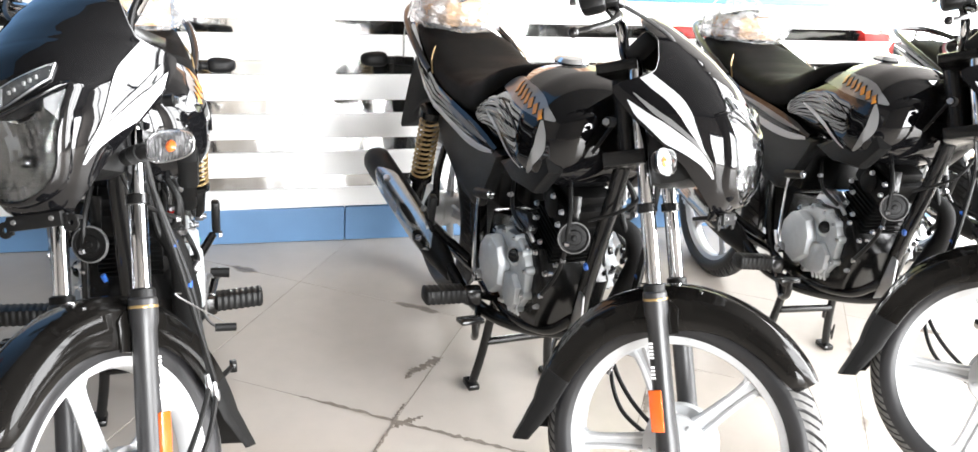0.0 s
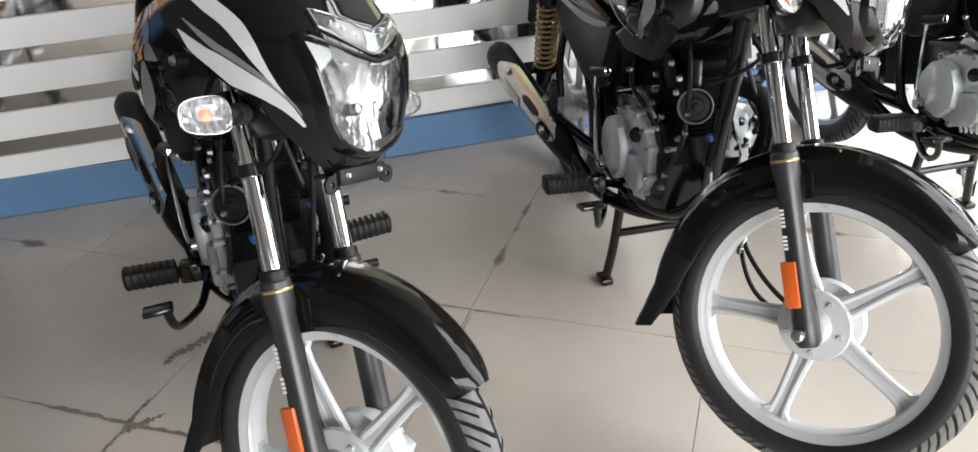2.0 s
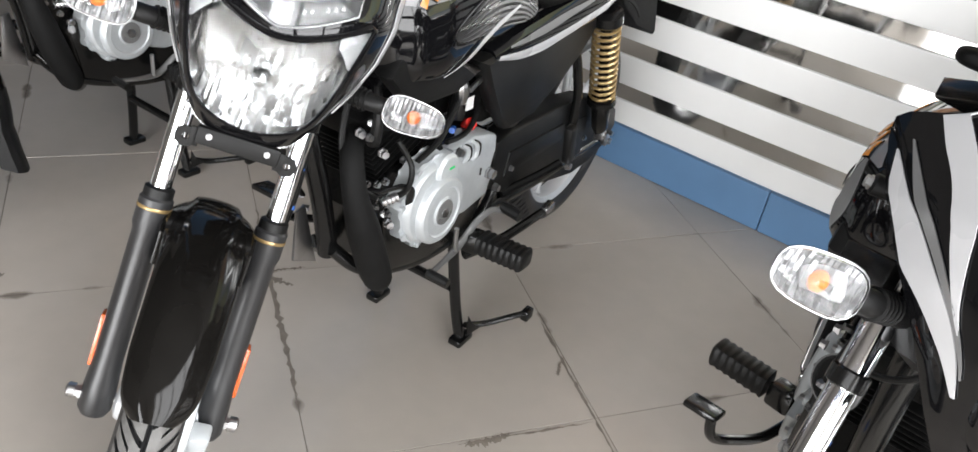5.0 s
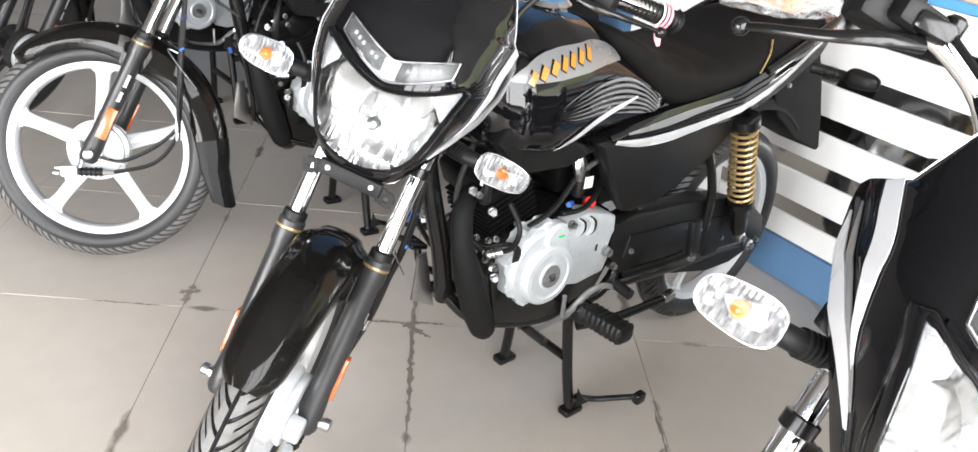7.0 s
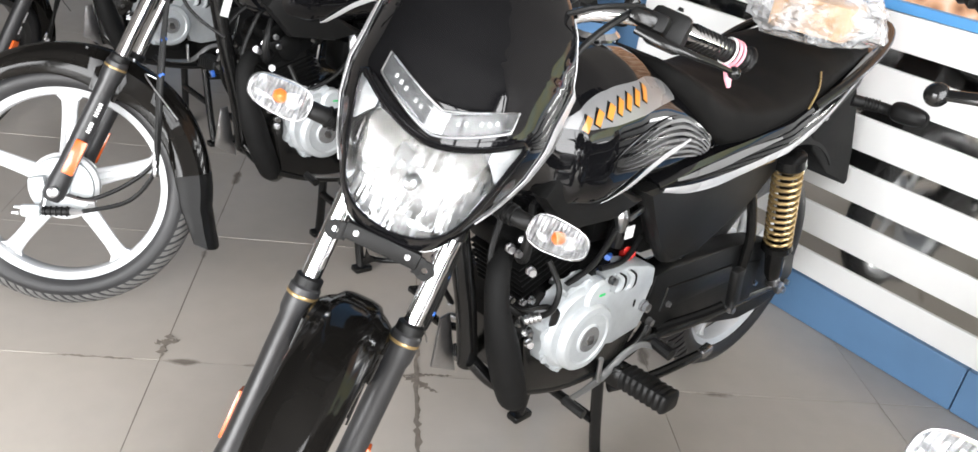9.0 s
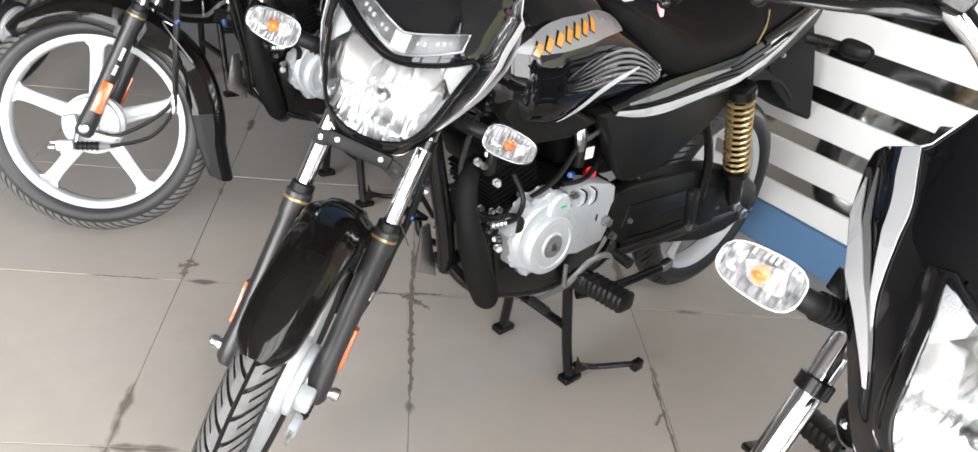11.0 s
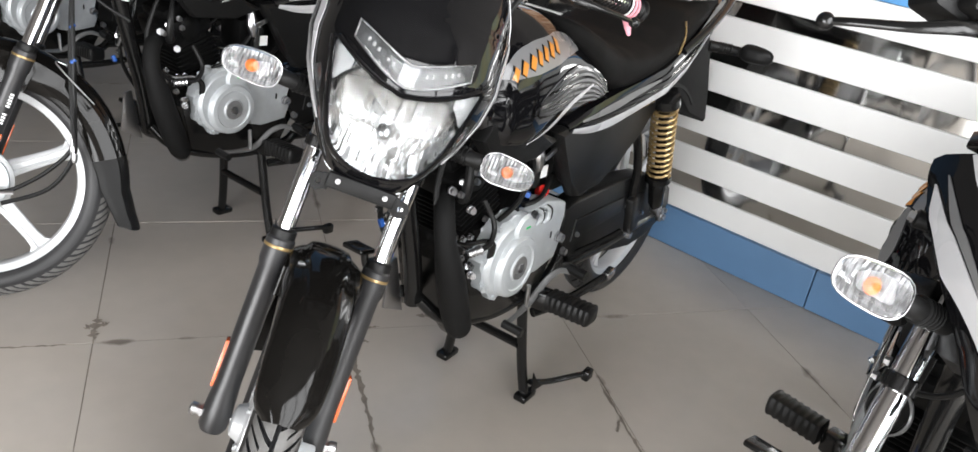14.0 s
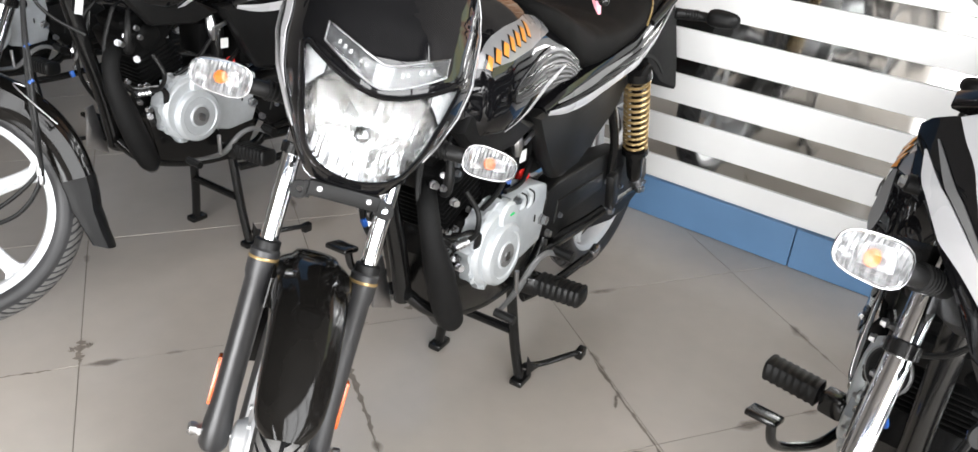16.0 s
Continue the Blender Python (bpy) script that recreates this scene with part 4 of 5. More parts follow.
def tail_y(x, z):
    m, h, w = lerp(x, PX[::-1], PZ[::-1]), lerp(x, PX[::-1], PH[::-1]), lerp(x, PX[::-1], PW[::-1])
    return w + 0.010 * (1 - min(1, abs(z - m) / h) ** 2)


def body_ribbon(surface, pts, s, off=0.0018, k=8):
    path = smooth_path([(x, z, w) for x, z, w in pts], k)
    rows = []
    for i, (x, z, w) in enumerate(path):
        a, b = path[max(i - 1, 0)], path[min(i + 1, len(path) - 1)]
        d = Vector((b[0] - a[0], b[1] - a[1])).normalized()
        row = []
        for q in (-0.5, -0.33, -0.17, 0, 0.17, 0.33, 0.5):
            px, pz = x - d.y * w * q, z + d.x * w * q
            row.append((px, s * (surface(px, pz) + off), pz))
        rows.append(row)
    return thicken(grid(B(), rows), 0.001)


def motorcycle(place, delta, label, alloy=ALLOY, spin=8.6):
    bike = tagged(new("motorcycle"), label, "motorcycle", "motorcycles parked along the wall")
    S = Matrix.Translation(HEAD) @ Matrix.Rotation(radians(-RAKE), 4, "Y") @ Matrix.Rotation(radians(delta), 4, "Z")
    # the body leans back a little on its stand
    I = Matrix(((1, 0, 0, 0), (0, 1, 0, 0), (0.04, 0, 1, 0.024), (0, 0, 0, 1)))
    J = Matrix()
    front_end(bike, S, alloy, spin)
    # frame
    for pts, r in (([(0.46, 0, 0.79), (0.39, 0, 0.945)], 0.028), ([(0.43, 0, 0.86), (0.25, 0, 0.80), (0.0, 0, 0.74), (-0.2, 0, 0.70)], 0.021),
                   ([(0.445, 0, 0.81), (0.40, 0, 0.62), (0.355, 0, 0.46), (0.33, 0, 0.33)], 0.019)):
        part("frame_tube", tube(B(), pts, r, 14), FRAME, bike, "black enamelled frame tube", I)
    for s in (-1, 1):
        part("frame_tube", tube(B(), [(0.34, 0.02 * s, 0.35), (0.29, 0.055 * s, 0.30), (0.17, 0.080 * s, 0.272), (0.03, 0.085 * s, 0.268), (-0.08, 0.09 * s, 0.30), (-0.13, 0.095 * s, 0.45), (-0.16, 0.09 * s, 0.66)], 0.0135, 12), FRAME, bike, "", I)
        part("frame_tube", tube(B(), [(0.05, 0.075 * s, 0.70), (-0.2, 0.095 * s, 0.70), (-0.42, 0.11 * s, 0.735), (-0.7, 0.085 * s, 0.80)], 0.012, 10), FRAME, bike, "", I)
        part("frame_tube", tube(B(), [(-0.375, 0.125 * s, 0.40), (-0.36, 0.13 * s, 0.50), (-0.315, 0.128 * s, 0.60), (-0.28, 0.12 * s, 0.66)], 0.011, 10), FRAME, bike, "", I)
        # swingarm
        part("swingarm", tube(B(), [(-0.08, 0.09 * s, 0.30), (-0.3, 0.105 * s, 0.305), (-0.64, 0.105 * s, 0.300)], [0.016, 0.019, 0.015], 12), FRAME, bike, "", I)
        part("axle_nut", lathe(B(), [(0.014, 0), (0.016, 0.003), (0.016, 0.012), (0.009, 0.014), (0.009, 0.022)], 12, (-0.605, 0.122 * s, 0.302), (0, s, 0)), STEEL, bike, "", I)
        bolts(bike, [(-0.655, 0.118 * s, 0.302)], (0, s, 0), 0.007, 0.01, I)
        # shock absorber
        top, bot = Vector((-0.385, 0.148 * s, 0.70)), Vector((-0.515, 0.142 * s, 0.355))
        ax = (bot - top).normalized()
        shock = part("shock_absorber", tube(B(), [top, top + ax * 0.2, bot], [0.014, 0.013, 0.013], 12), FRAME, bike, "black damper tube", I)
        for prof, k in (([(0.018, 0.0), (0.035, 0.004), (0.037, 0.025), (0.030, 0.034)], 0.0), ([(0.02, -0.012), (0.034, -0.008), (0.036, 0.006), (0.02, 0.012)], 0.255), ([(0.018, 0), (0.024, 0.01), (0.02, 0.08), (0.016, 0.09)], 0.265)):
            part("spring_seat", lathe(B(), prof, 20, top + ax * k, ax), FRAME, shock, "", I)
        u = ax.orthogonal().normalized()
        v = ax.cross(u)
        helix = [top + ax * (0.034 + 0.226 * t / 156) + (u * math.cos(t * 2 * math.pi / 12) + v * math.sin(t * 2 * math.pi / 12)) * 0.0295 for t in range(157)]
        part("coil_spring", tube(B(), helix, 0.0040, 7, 1), GOLD, shock, "gold painted coil spring", I)
        bm = lathe(B(), [(0.012, -0.01), (0.014, 0), (0.014, 0.014), (0.008, 0.016), (0.008, 0.024)], 12, bot, (0, s, 0))
        part("bolt", bm, STEEL, shock, "", I)
    wheel(bike, (-0.605, 0, 0.302), J, 0.043, True, alloy)
    # rear mudguard and plate flap
    rows = []
    for i in range(31):
        a = radians(62 + (132 - 62) * i / 30)
        ring = []
        for q, rr in ((1, 0.312), (0.9, 0.335), (0.5, 0.35), (0, 0.353), (-0.5, 0.35), (-0.9, 0.335), (-1, 0.312), (-0.96, 0.310), (-0.85, 0.331), (0, 0.348), (0.85, 0.331), (0.96, 0.310)):
            ring.append((-0.605 + rr * math.cos(a), 0.068 * q, 0.34 + rr * math.sin(a) * 1.02))
        rows.append(ring)
    part("rear_mudguard", grid(B(), rows, cu=True, cap=True), WRAP, bike, "black plastic rear mudguard", I)
    flap = prism(B(), [(-0.66, 0.78), (-0.80, 0.82), (-0.865, 0.72), (-0.925, 0.61), (-0.978, 0.503), (-0.965, 0.494), (-0.82, 0.552), (-0.69, 0.63), (-0.64, 0.70)], -0.065, 0.065, 0.006)
    fl = part("rear_flap", flap, WRAP, bike, "black plastic number plate flap", I)
    bolts(fl, [(-0.70, 0.065, 0.715)], (0, 1, 0), 0.006, 0.006, I)
    for s in (-1, 1):
        R = Matrix.Translation((-0.725, 0, 0.775)) @ Matrix.Rotation(math.pi, 4, "Z")
        indicator(bike, R, (0.0, 0.235 * s, 0.0), s, True)
    # tank
    rows = []
    for i in range(41):
        x = TX[0] + (TX[-1] - TX[0]) * i / 40
        t, b = lerp(x, TX, TT), lerp(x, TX, TB)
        ring = []
        for j in range(40):
            a = 2 * math.pi * j / 40
            z = b + (t - b) * 0.42
            z += (t - z if math.sin(a) > 0 else z - b) * math.copysign(abs(math.sin(a)) ** 0.85, math.sin(a))
            ring.append((x, math.copysign(tank_y(x, z), math.cos(a)), z))
        rows.append(ring)
    tank = part("fuel_tank", grid(B(), rows, cu=True, cap=True), GLOSS, bike, "glossy black fuel tank with silver fan graphics", I, 60)
    part("filler_cap", lathe(B(), [(0.04, 0), (0.042, 0.006), (0.034, 0.014), (0.012, 0.016), (0.002, 0.016)], 28, (0.15, 0, 0.926), (0.08, 0, 1)), CHROME, tank, "chrome filler cap", I)
    for s in (-1, 1):
        part("graphic", body_ribbon(tank_y, [(0.346, 0.838, 0.004), (0.31, 0.852, 0.030), (0.26, 0.864, 0.045), (0.20, 0.869, 0.045), (0.14, 0.873, 0.040), (0.095, 0.868, 0.026), (0.075, 0.858, 0.006)], s), FANGREY, tank, "silver graphic", I)
        if s < 0:
            part("graphic", body_ribbon(tank_y, [(0.27, 0.700, 0.003), (0.305, 0.728, 0.014), (0.330, 0.768, 0.020), (0.332, 0.805, 0.016), (0.325, 0.835, 0.004)], s), SMOKE, tank, "grey sweep", I)
        part("graphic", body_ribbon(tank_y, [(0.265, 0.778, 0.012), (0.22, 0.786, 0.044), (0.16, 0.794, 0.064), (0.09, 0.796, 0.072), (0.03, 0.785, 0.064), (-0.02, 0.767, 0.044), (-0.058, 0.750, 0.014)], s), FANGREY, tank, "silver fan", I)
        for i in range(7):
            part("fan_line", body_ribbon(tank_y, [(0.272, 0.783 - 0.0015 * i, 0.003), (0.21, 0.809 - 0.0075 * i, 0.0052), (0.14, 0.828 - 0.0105 * i, 0.0055), (0.06, 0.829 - 0.0110 * i, 0.0050), (0.0, 0.806 - 0.0085 * i, 0.0040), (-0.045, 0.776 - 0.0065 * i, 0.0015)], s, 0.0036), GLOSS, tank, "", I)
        part("graphic", body_ribbon(tank_y, [(0.25, 0.682, 0.004), (0.226, 0.697, 0.011), (0.204, 0.720, 0.013), (0.159, 0.749, 0.013), (0.093, 0.770, 0.011), (0.03, 0.788, 0.004)], s, 0.0048), SILVER, tank, "silver sweep", I)
        for i in range(7):
            x = 0.316 - 0.0235 * i
            zc = lerp(x, (0.16, 0.26, 0.326), (0.880, 0.864, 0.842))
            lean = 0.007
            part("badge_bar", body_ribbon(tank_y, [(x - lean, zc + 0.009, 0.009), (x, zc, 0.0095), (x + 0.006, zc - 0.009, 0.009)], s, 0.0046, 3), ORANGE, tank, "slanted orange badge bar", I)
            part("badge_edge", body_ribbon(tank_y, [(x - lean + 0.0012, zc + 0.0105, 0.0125), (x + 0.0012, zc, 0.013), (x + 0.0072, zc - 0.011, 0.0125)], s, 0.0034, 3), GLOSS, tank, "", I)
        # lower shroud under the tank
        bm = B()
        prism(bm, [(0.37, 0.73), (0.30, 0.66), (0.18, 0.655), (0.10, 0.68), (0.2, 0.72), (0.33, 0.78)], s * 0.10, s * 0.142, 0.012)
        part("tank_shroud", bm, MATTE, bike, "matte black tank shroud", I)
    # side covers and tail
    for s in (-1, 1):
        bm = prism(B(), [(0.11, 0.695), (-0.1, 0.70), (-0.31, 0.715), (-0.395, 0.695), (-0.375, 0.657), (-0.30, 0.608), (-0.227, 0.560), (-0.13, 0.527), (-0.06, 0.510), (-0.03, 0.516), (0.005, 0.560), (0.05, 0.630)], s * 0.100, s * 0.138, 0.014)
        part("side_cover", bm, MATTE, bike, "matte black side cover", I)
        rows = []
        for i in range(41):
            x = PX[0] + (PX[-1] - PX[0]) * i / 40
            m, h, w = lerp(x, PX[::-1], PZ[::-1]), lerp(x, PX[::-1], PH[::-1]), lerp(x, PX[::-1], PW[::-1])
            ring = []
            for j in range(9):
                q = -1 + 2 * j / 8
                ring.append((x, s * tail_y(x, m + h * q), m + h * q))
            ring += [(x, s * (w - 0.02), m + h), (x, s * (w - 0.02), m - h)]
            rows.append(ring)
        tp = part("tail_panel", grid(B(), rows, cu=True, cap=True), GLOSS, bike, "glossy black tail panel with silver stripes", I, 50)
        part("stripe", body_ribbon(tail_y, [(0.05, 0.687, 0.012), (-0.03, 0.682, 0.022), (-0.12, 0.690, 0.026), (-0.24, 0.714, 0.020), (-0.36, 0.738, 0.020), (-0.50, 0.772, 0.026), (-0.64, 0.822, 0.018), (-0.76, 0.86, 0.004)], s), SILVER, tp, "silver stripe", I)
        part("stripe", body_ribbon(tail_y, [(0.02, 0.705, 0.004), (-0.08, 0.722, 0.015), (-0.18, 0.742, 0.012), (-0.28, 0.757, 0.004)], s), SMOKE, tp, "grey stripe", I)
    rows = []
    for x, z, h, w in ((-0.36, 0.70, 0.03, 0.12), (-0.5, 0.74, 0.04, 0.115), (-0.65, 0.79, 0.045, 0.1), (-0.78, 0.835, 0.04, 0.085), (-0.82, 0.85, 0.03, 0.075)):
        rows.append([(x, w * a, z + h * b) for a, b in ((-1, -1), (1, -1), (1, 0.8), (0.7, 1), (-0.7, 1), (-1, 0.8))])
    part("tail_unit", grid(B(), rows, cu=True, cap=True), MATTE, bike, "black tail unit", I)
    part("tail_lamp", prism(B(), [(-0.80, 0.83), (-0.84, 0.825), (-0.865, 0.85), (-0.845, 0.885), (-0.80, 0.89)], -0.07, 0.07, 0.008), RED, bike, "red tail lamp", I)
    rail = [(-0.42, 0.15, 0.80), (-0.55, 0.158, 0.855), (-0.70, 0.14, 0.905), (-0.82, 0.09, 0.935), (-0.85, 0, 0.94), (-0.82, -0.09, 0.935), (-0.70, -0.14, 0.905), (-0.55, -0.158, 0.855), (-0.42, -0.15, 0.80)]
    part("grab_rail", tube(B(), rail, 0.011, 12), FRAME, bike, "black grab rail", I)
    # seat
    SX = (-0.78, -0.74, -0.62, -0.48, -0.38, -0.28, -0.18, -0.11, -0.05, 0.0, 0.05, 0.08, 0.09)
    ST = (0.885, 0.905, 0.905, 0.885, 0.850, 0.830, 0.830, 0.845, 0.866, 0.886, 0.905, 0.912, 0.911)
    SB = (0.86, 0.845, 0.815, 0.775, 0.752, 0.742, 0.734, 0.736, 0.759, 0.800, 0.842, 0.866, 0.880)
    SW = (0.07, 0.095, 0.118, 0.138, 0.150, 0.153, 0.152, 0.151, 0.152, 0.150, 0.138, 0.115, 0.07)
    rows = []
    for i in range(61):
        x = SX[0] + (SX[-1] - SX[0]) * i / 60
        t, b, w = lerp(x, SX, ST), lerp(x, SX, SB), lerp(x, SX, SW)
        ring = []
        for j in range(28):
            a = 2 * math.pi * j / 28
            ca, sa = math.cos(a), math.sin(a)
            ring.append((x, w * math.copysign(abs(ca) ** 0.55, ca), (b + t) / 2 + (t - b) / 2 * math.copysign(abs(sa) ** 0.6, sa)))
        rows.append(ring)
    seat = part("seat", grid(B(), rows, cu=True, cap=True), VINYL, bike, "black vinyl dual seat", I, 60)
    for s in (-1, 1):
        part("piping", tube(B(), [(-0.378, s * 0.1495, 0.765), (-0.395, s * 0.1510, 0.80), (-0.42, s * 0.1470, 0.838), (-0.445, s * 0.130, 0.866)], 0.0022, 6), GOLD, seat, "yellow piping", I)
    # engine
    part("crankcase", prism(B(), [(0.27, 0.30), (0.30, 0.42), (0.25, 0.50), (0.10, 0.53), (-0.04, 0.50), (-0.07, 0.36), (-0.02, 0.27), (0.12, 0.255)], -0.085, 0.095, 0.012), FRAME, bike, "black engine crankcase", I)
    E = Matrix.Translation((0.20, 0, 0.46)) @ Matrix.Rotation(radians(22), 4, "Y")
    bm = B()
    box(bm, (0, 0, 0.07), (0.10, 0.11, 0.16), 0.01)
    E = I @ E
    cyl = part("cylinder", bm, BURNT, bike, "black finned cylinder", E)
    for i in range(8):
        part("fin", box(B(), (0, 0, 0.035 + i * 0.0125), (0.128, 0.125, 0.004), 0.0015), BURNT, cyl, "", E)
    bm = box(B(), (0, 0, 0.168), (0.13, 0.13, 0.06), 0.012)
    box(bm, (0, 0, 0.21), (0.10, 0.10, 0.035), 0.012)
    for y in (-0.066, 0.066):
        lathe(bm, [(0.03, 0), (0.032, 0.004), (0.022, 0.010), (0.004, 0.011)], 20, (0, y, 0.17), (0, math.copysign(1, y), 0))
    part("cylinder_head", bm, BURNT, cyl, "", E)
    part("spark_plug_cap", tube(B(), [(0.05, 0.06, 0.17), (0.075, 0.09, 0.18), (0.06, 0.10, 0.23), (0.0, 0.06, 0.28)], [0.011, 0.012, 0.008, 0.004], 10), RUBBER, cyl, "", E)
    # left covers
    bosses = (12, 58, 100, 148, 196, 238, 290, 332)
    out = []
    for i in range(72):
        a = 2 * math.pi * i / 72
        r = 0.088
        for q in bosses:
            gap = (math.degrees(a) - q + 180) % 360 - 180
            r += 0.010 * math.exp(-(gap / 6.5) ** 2)
        out.append((0.190 + r * math.cos(a), 0.437 + r * math.sin(a)))
    lc = part("left_engine_cover", prism(B(), out, 0.085, 0.116, 0.005), CAST, bike, "silver cast left engine cover", I)
    bm = lathe(B(), [(0.084, 0.114), (0.081, 0.124), (0.076, 0.128)], 56, (0.189, 0, 0.434))
    part("cover_step", bm, CAST, lc, "", I)
    part("cover_dome", lathe(B(), [(0.070, 0.126), (0.068, 0.137), (0.063, 0.142), (0.052, 0.1435), (0.049, 0.1405), (0.030, 0.1405), (0.027, 0.1435), (0.004, 0.144)], 56, (0.178, 0, 0.418)), CAST, lc, "", I)
    part("starter_bulge", lathe(B(), [(0.034, 0.112), (0.033, 0.130), (0.027, 0.136), (0.004, 0.137)], 28, (0.164, 0, 0.497)), CAST, lc, "", I)
    part("cover_badge", lathe(B(), [(0.0265, 0.1425), (0.025, 0.1455), (0.004, 0.146)], 32, (0.178, 0, 0.418)), SMOKE, lc, "dark round badge", I)
    part("badge_mark", prism(B(), [(0.166, 0.412), (0.172, 0.426), (0.184, 0.428), (0.190, 0.420), (0.184, 0.410), (0.174, 0.406)], 0.1455, 0.1475, 0.0005), STEEL, lc, "", I)
    bolts(lc, [(0.190 + 0.090 * math.cos(radians(a)), 0.115, 0.437 + 0.090 * math.sin(radians(a))) for a in bosses], (0, 1, 0), 0.0055, 0.007, I, CAST)
    part("paint_mark", box(B(), (0.160, 0.1375, 0.503), (0.016, 0.003, 0.004), 0.001), mat("green_paint_mark", (0.02, 0.45, 0.12), 0.5), lc, "green paint mark", I)
    part("cable_arm", tube(B(), [(0.262, 0.118, 0.452), (0.266, 0.124, 0.490), (0.288, 0.118, 0.505), (0.325, 0.10, 0.500), (0.350, 0.09, 0.510)], [0.007, 0.008, 0.007, 0.006, 0.006], 8, 5, 0.6), FRAME, lc, "black cable arm", I)
    sc = part("sprocket_cover", prism(B(), [(0.13, 0.52), (0.06, 0.527), (-0.005, 0.512), (-0.030, 0.500), (-0.036, 0.462), (-0.012, 0.440), (-0.010, 0.425), (-0.034, 0.402), (-0.02, 0.365), (0.06, 0.352), (0.10, 0.36), (0.12, 0.42)], 0.07, 0.118, 0.008), CAST, bike, "silver cast sprocket cover", I)
    for x, z, w in ((0.098, 0.500, 0.040), (0.066, 0.497, 0.044)):
        pts = [(x + 0.004, 0.119, z + w / 2), (x - 0.012, 0.1205, z + w * 0.2), (x - 0.014, 0.1205, z - w * 0.25), (x - 0.004, 0.119, z - w / 2)]
        part("cover_rib", tube(B(), pts, [0.003, 0.006, 0.006, 0.003], 8), CAST, sc, "", I)
        part("cover_slot", tube(B(), [(a - 0.010, b + 0.0005, c) for a, b, c in pts], [0.002, 0.004, 0.004, 0.002], 8), FRAME, sc, "", I)
    part("cover_slot", box(B(), (0.02, 0.119, 0.435), (0.004, 0.003, 0.016), 0.001), FRAME, sc, "", I)
    part("cover_bolt", bolt(B(), (-0.012, 0.118, 0.421), (0, 1, 0), 0.011, 0.016), STEEL, sc, "", I)
    bolts(bike, [(0.295, 0.09, 0.441), (0.37, -0.08, 0.56), (0.33, -0.09, 0.47), (0.30, -0.095, 0.40), (0.34, 0.085, 0.63)], (0.7, 0.7, 0.2), 0.005, 0.010, I)
    bolts(bike, [(-0.045, 0.12, 0.375), (0.115, 0.118, 0.512)], (0, 1, 0), 0.008, 0.012, I)
    # chain case
    bm = prism(B(), [(-0.03, 0.40), (-0.04, 0.478), (-0.10, 0.490), (-0.35, 0.478), (-0.46, 0.460), (-0.60, 0.415), (-0.67, 0.368), (-0.688, 0.318), (-0.65, 0.275), (-0.56, 0.250), (-0.45, 0.255), (-0.30, 0.287), (-0.08, 0.342)], 0.066, 0.118, 0.010)
    cc = part("chain_case", bm, MATTE, bike, "long black chain case", I)
    bm = prism(B(), [(-0.08, 0.385), (-0.09, 0.44), (-0.34, 0.43), (-0.34, 0.388)], 0.112, 0.1225, 0.004)
    prism(bm, [(-0.40, 0.30), (-0.40, 0.42), (-0.47, 0.41), (-0.47, 0.30)], 0.112, 0.1225, 0.004)
    part("case_rib", bm, MATTE, cc, "", I)
    bolts(cc, [(x, 0.122, z) for x, z in ((-0.36, 0.40), (-0.10, 0.40), (-0.47, 0.35))], (0, 1, 0), 0.006, 0.007, I)
    # exhaust
    ex = part("exhaust_header", tube(B(), [(0.28, 0.02, 0.580), (0.345, 0.055, 0.592), (0.382, 0.085, 0.572), (0.388, 0.100, 0.52), (0.366, 0.105, 0.445), (0.332, 0.102, 0.362), (0.306, 0.098, 0.310), (0.292, 0.092, 0.292)], [0.017, 0.019, 0.020, 0.021, 0.029, 0.030, 0.027, 0.014], 18), WRAP, bike, "exhaust header in black heat cover", I)
    part("sensor_hose", tube(B(), [(0.318, 0.128, 0.500), (0.285, 0.130, 0.505), (0.262, 0.118, 0.535), (0.275, 0.095, 0.580)], 0.0055, 8), RUBBER, ex, "", I)
    part("hose_spring", lathe(B(), [(0.004, -0.018)] + [((0.0095, 0.0065)[n % 2], -0.016 + 0.0042 * n) for n in range(9)] + [(0.004, 0.020)], 14, (0.332, 0.124, 0.498), (-1, 0.25, 0.1)), STEEL, ex, "zinc spring clamp on a hose", I)
    bolts(ex, [(0.352, 0.072, 0.612), (0.322, 0.098, 0.575), (0.300, 0.104, 0.430)], (0.5, 1, 0.1), 0.007, 0.014, I)
    part("exhaust_pipe", tube(B(), [(0.30, 0.09, 0.305), (0.25, 0.03, 0.262), (0.14, -0.08, 0.245), (0.0, -0.14, 0.255), (-0.12, -0.165, 0.305)], 0.018, 14), FRAME, ex, "black exhaust pipe", I)
    axis = [Vector((-0.10, -0.163, 0.288)), Vector((-0.655, -0.245, 0.481))]
    d = (axis[1] - axis[0]).normalized()
    out_y = Vector((0, -1, 0))
    up = d.cross(out_y).normalized()
    up = up if up.z > 0 else -up
    rows = []
    for k, r in ((0, 0.020), (0.06, 0.027), (0.14, 0.036), (0.3, 0.043), (0.9, 0.047), (0.955, 0.046), (0.985, 0.039), (1.0, 0.026)):
        p = axis[0].lerp(axis[1], k)
        rows.append([p + (out_y * math.cos(a) * 0.92 + up * math.sin(a) * 1.08) * r for a in (2 * math.pi * n / 24 for n in range(24))])
    mf = part("muffler", grid(B(), rows, cu=True, cap=True), MATTE, bike, "slim black muffler", I, 50)

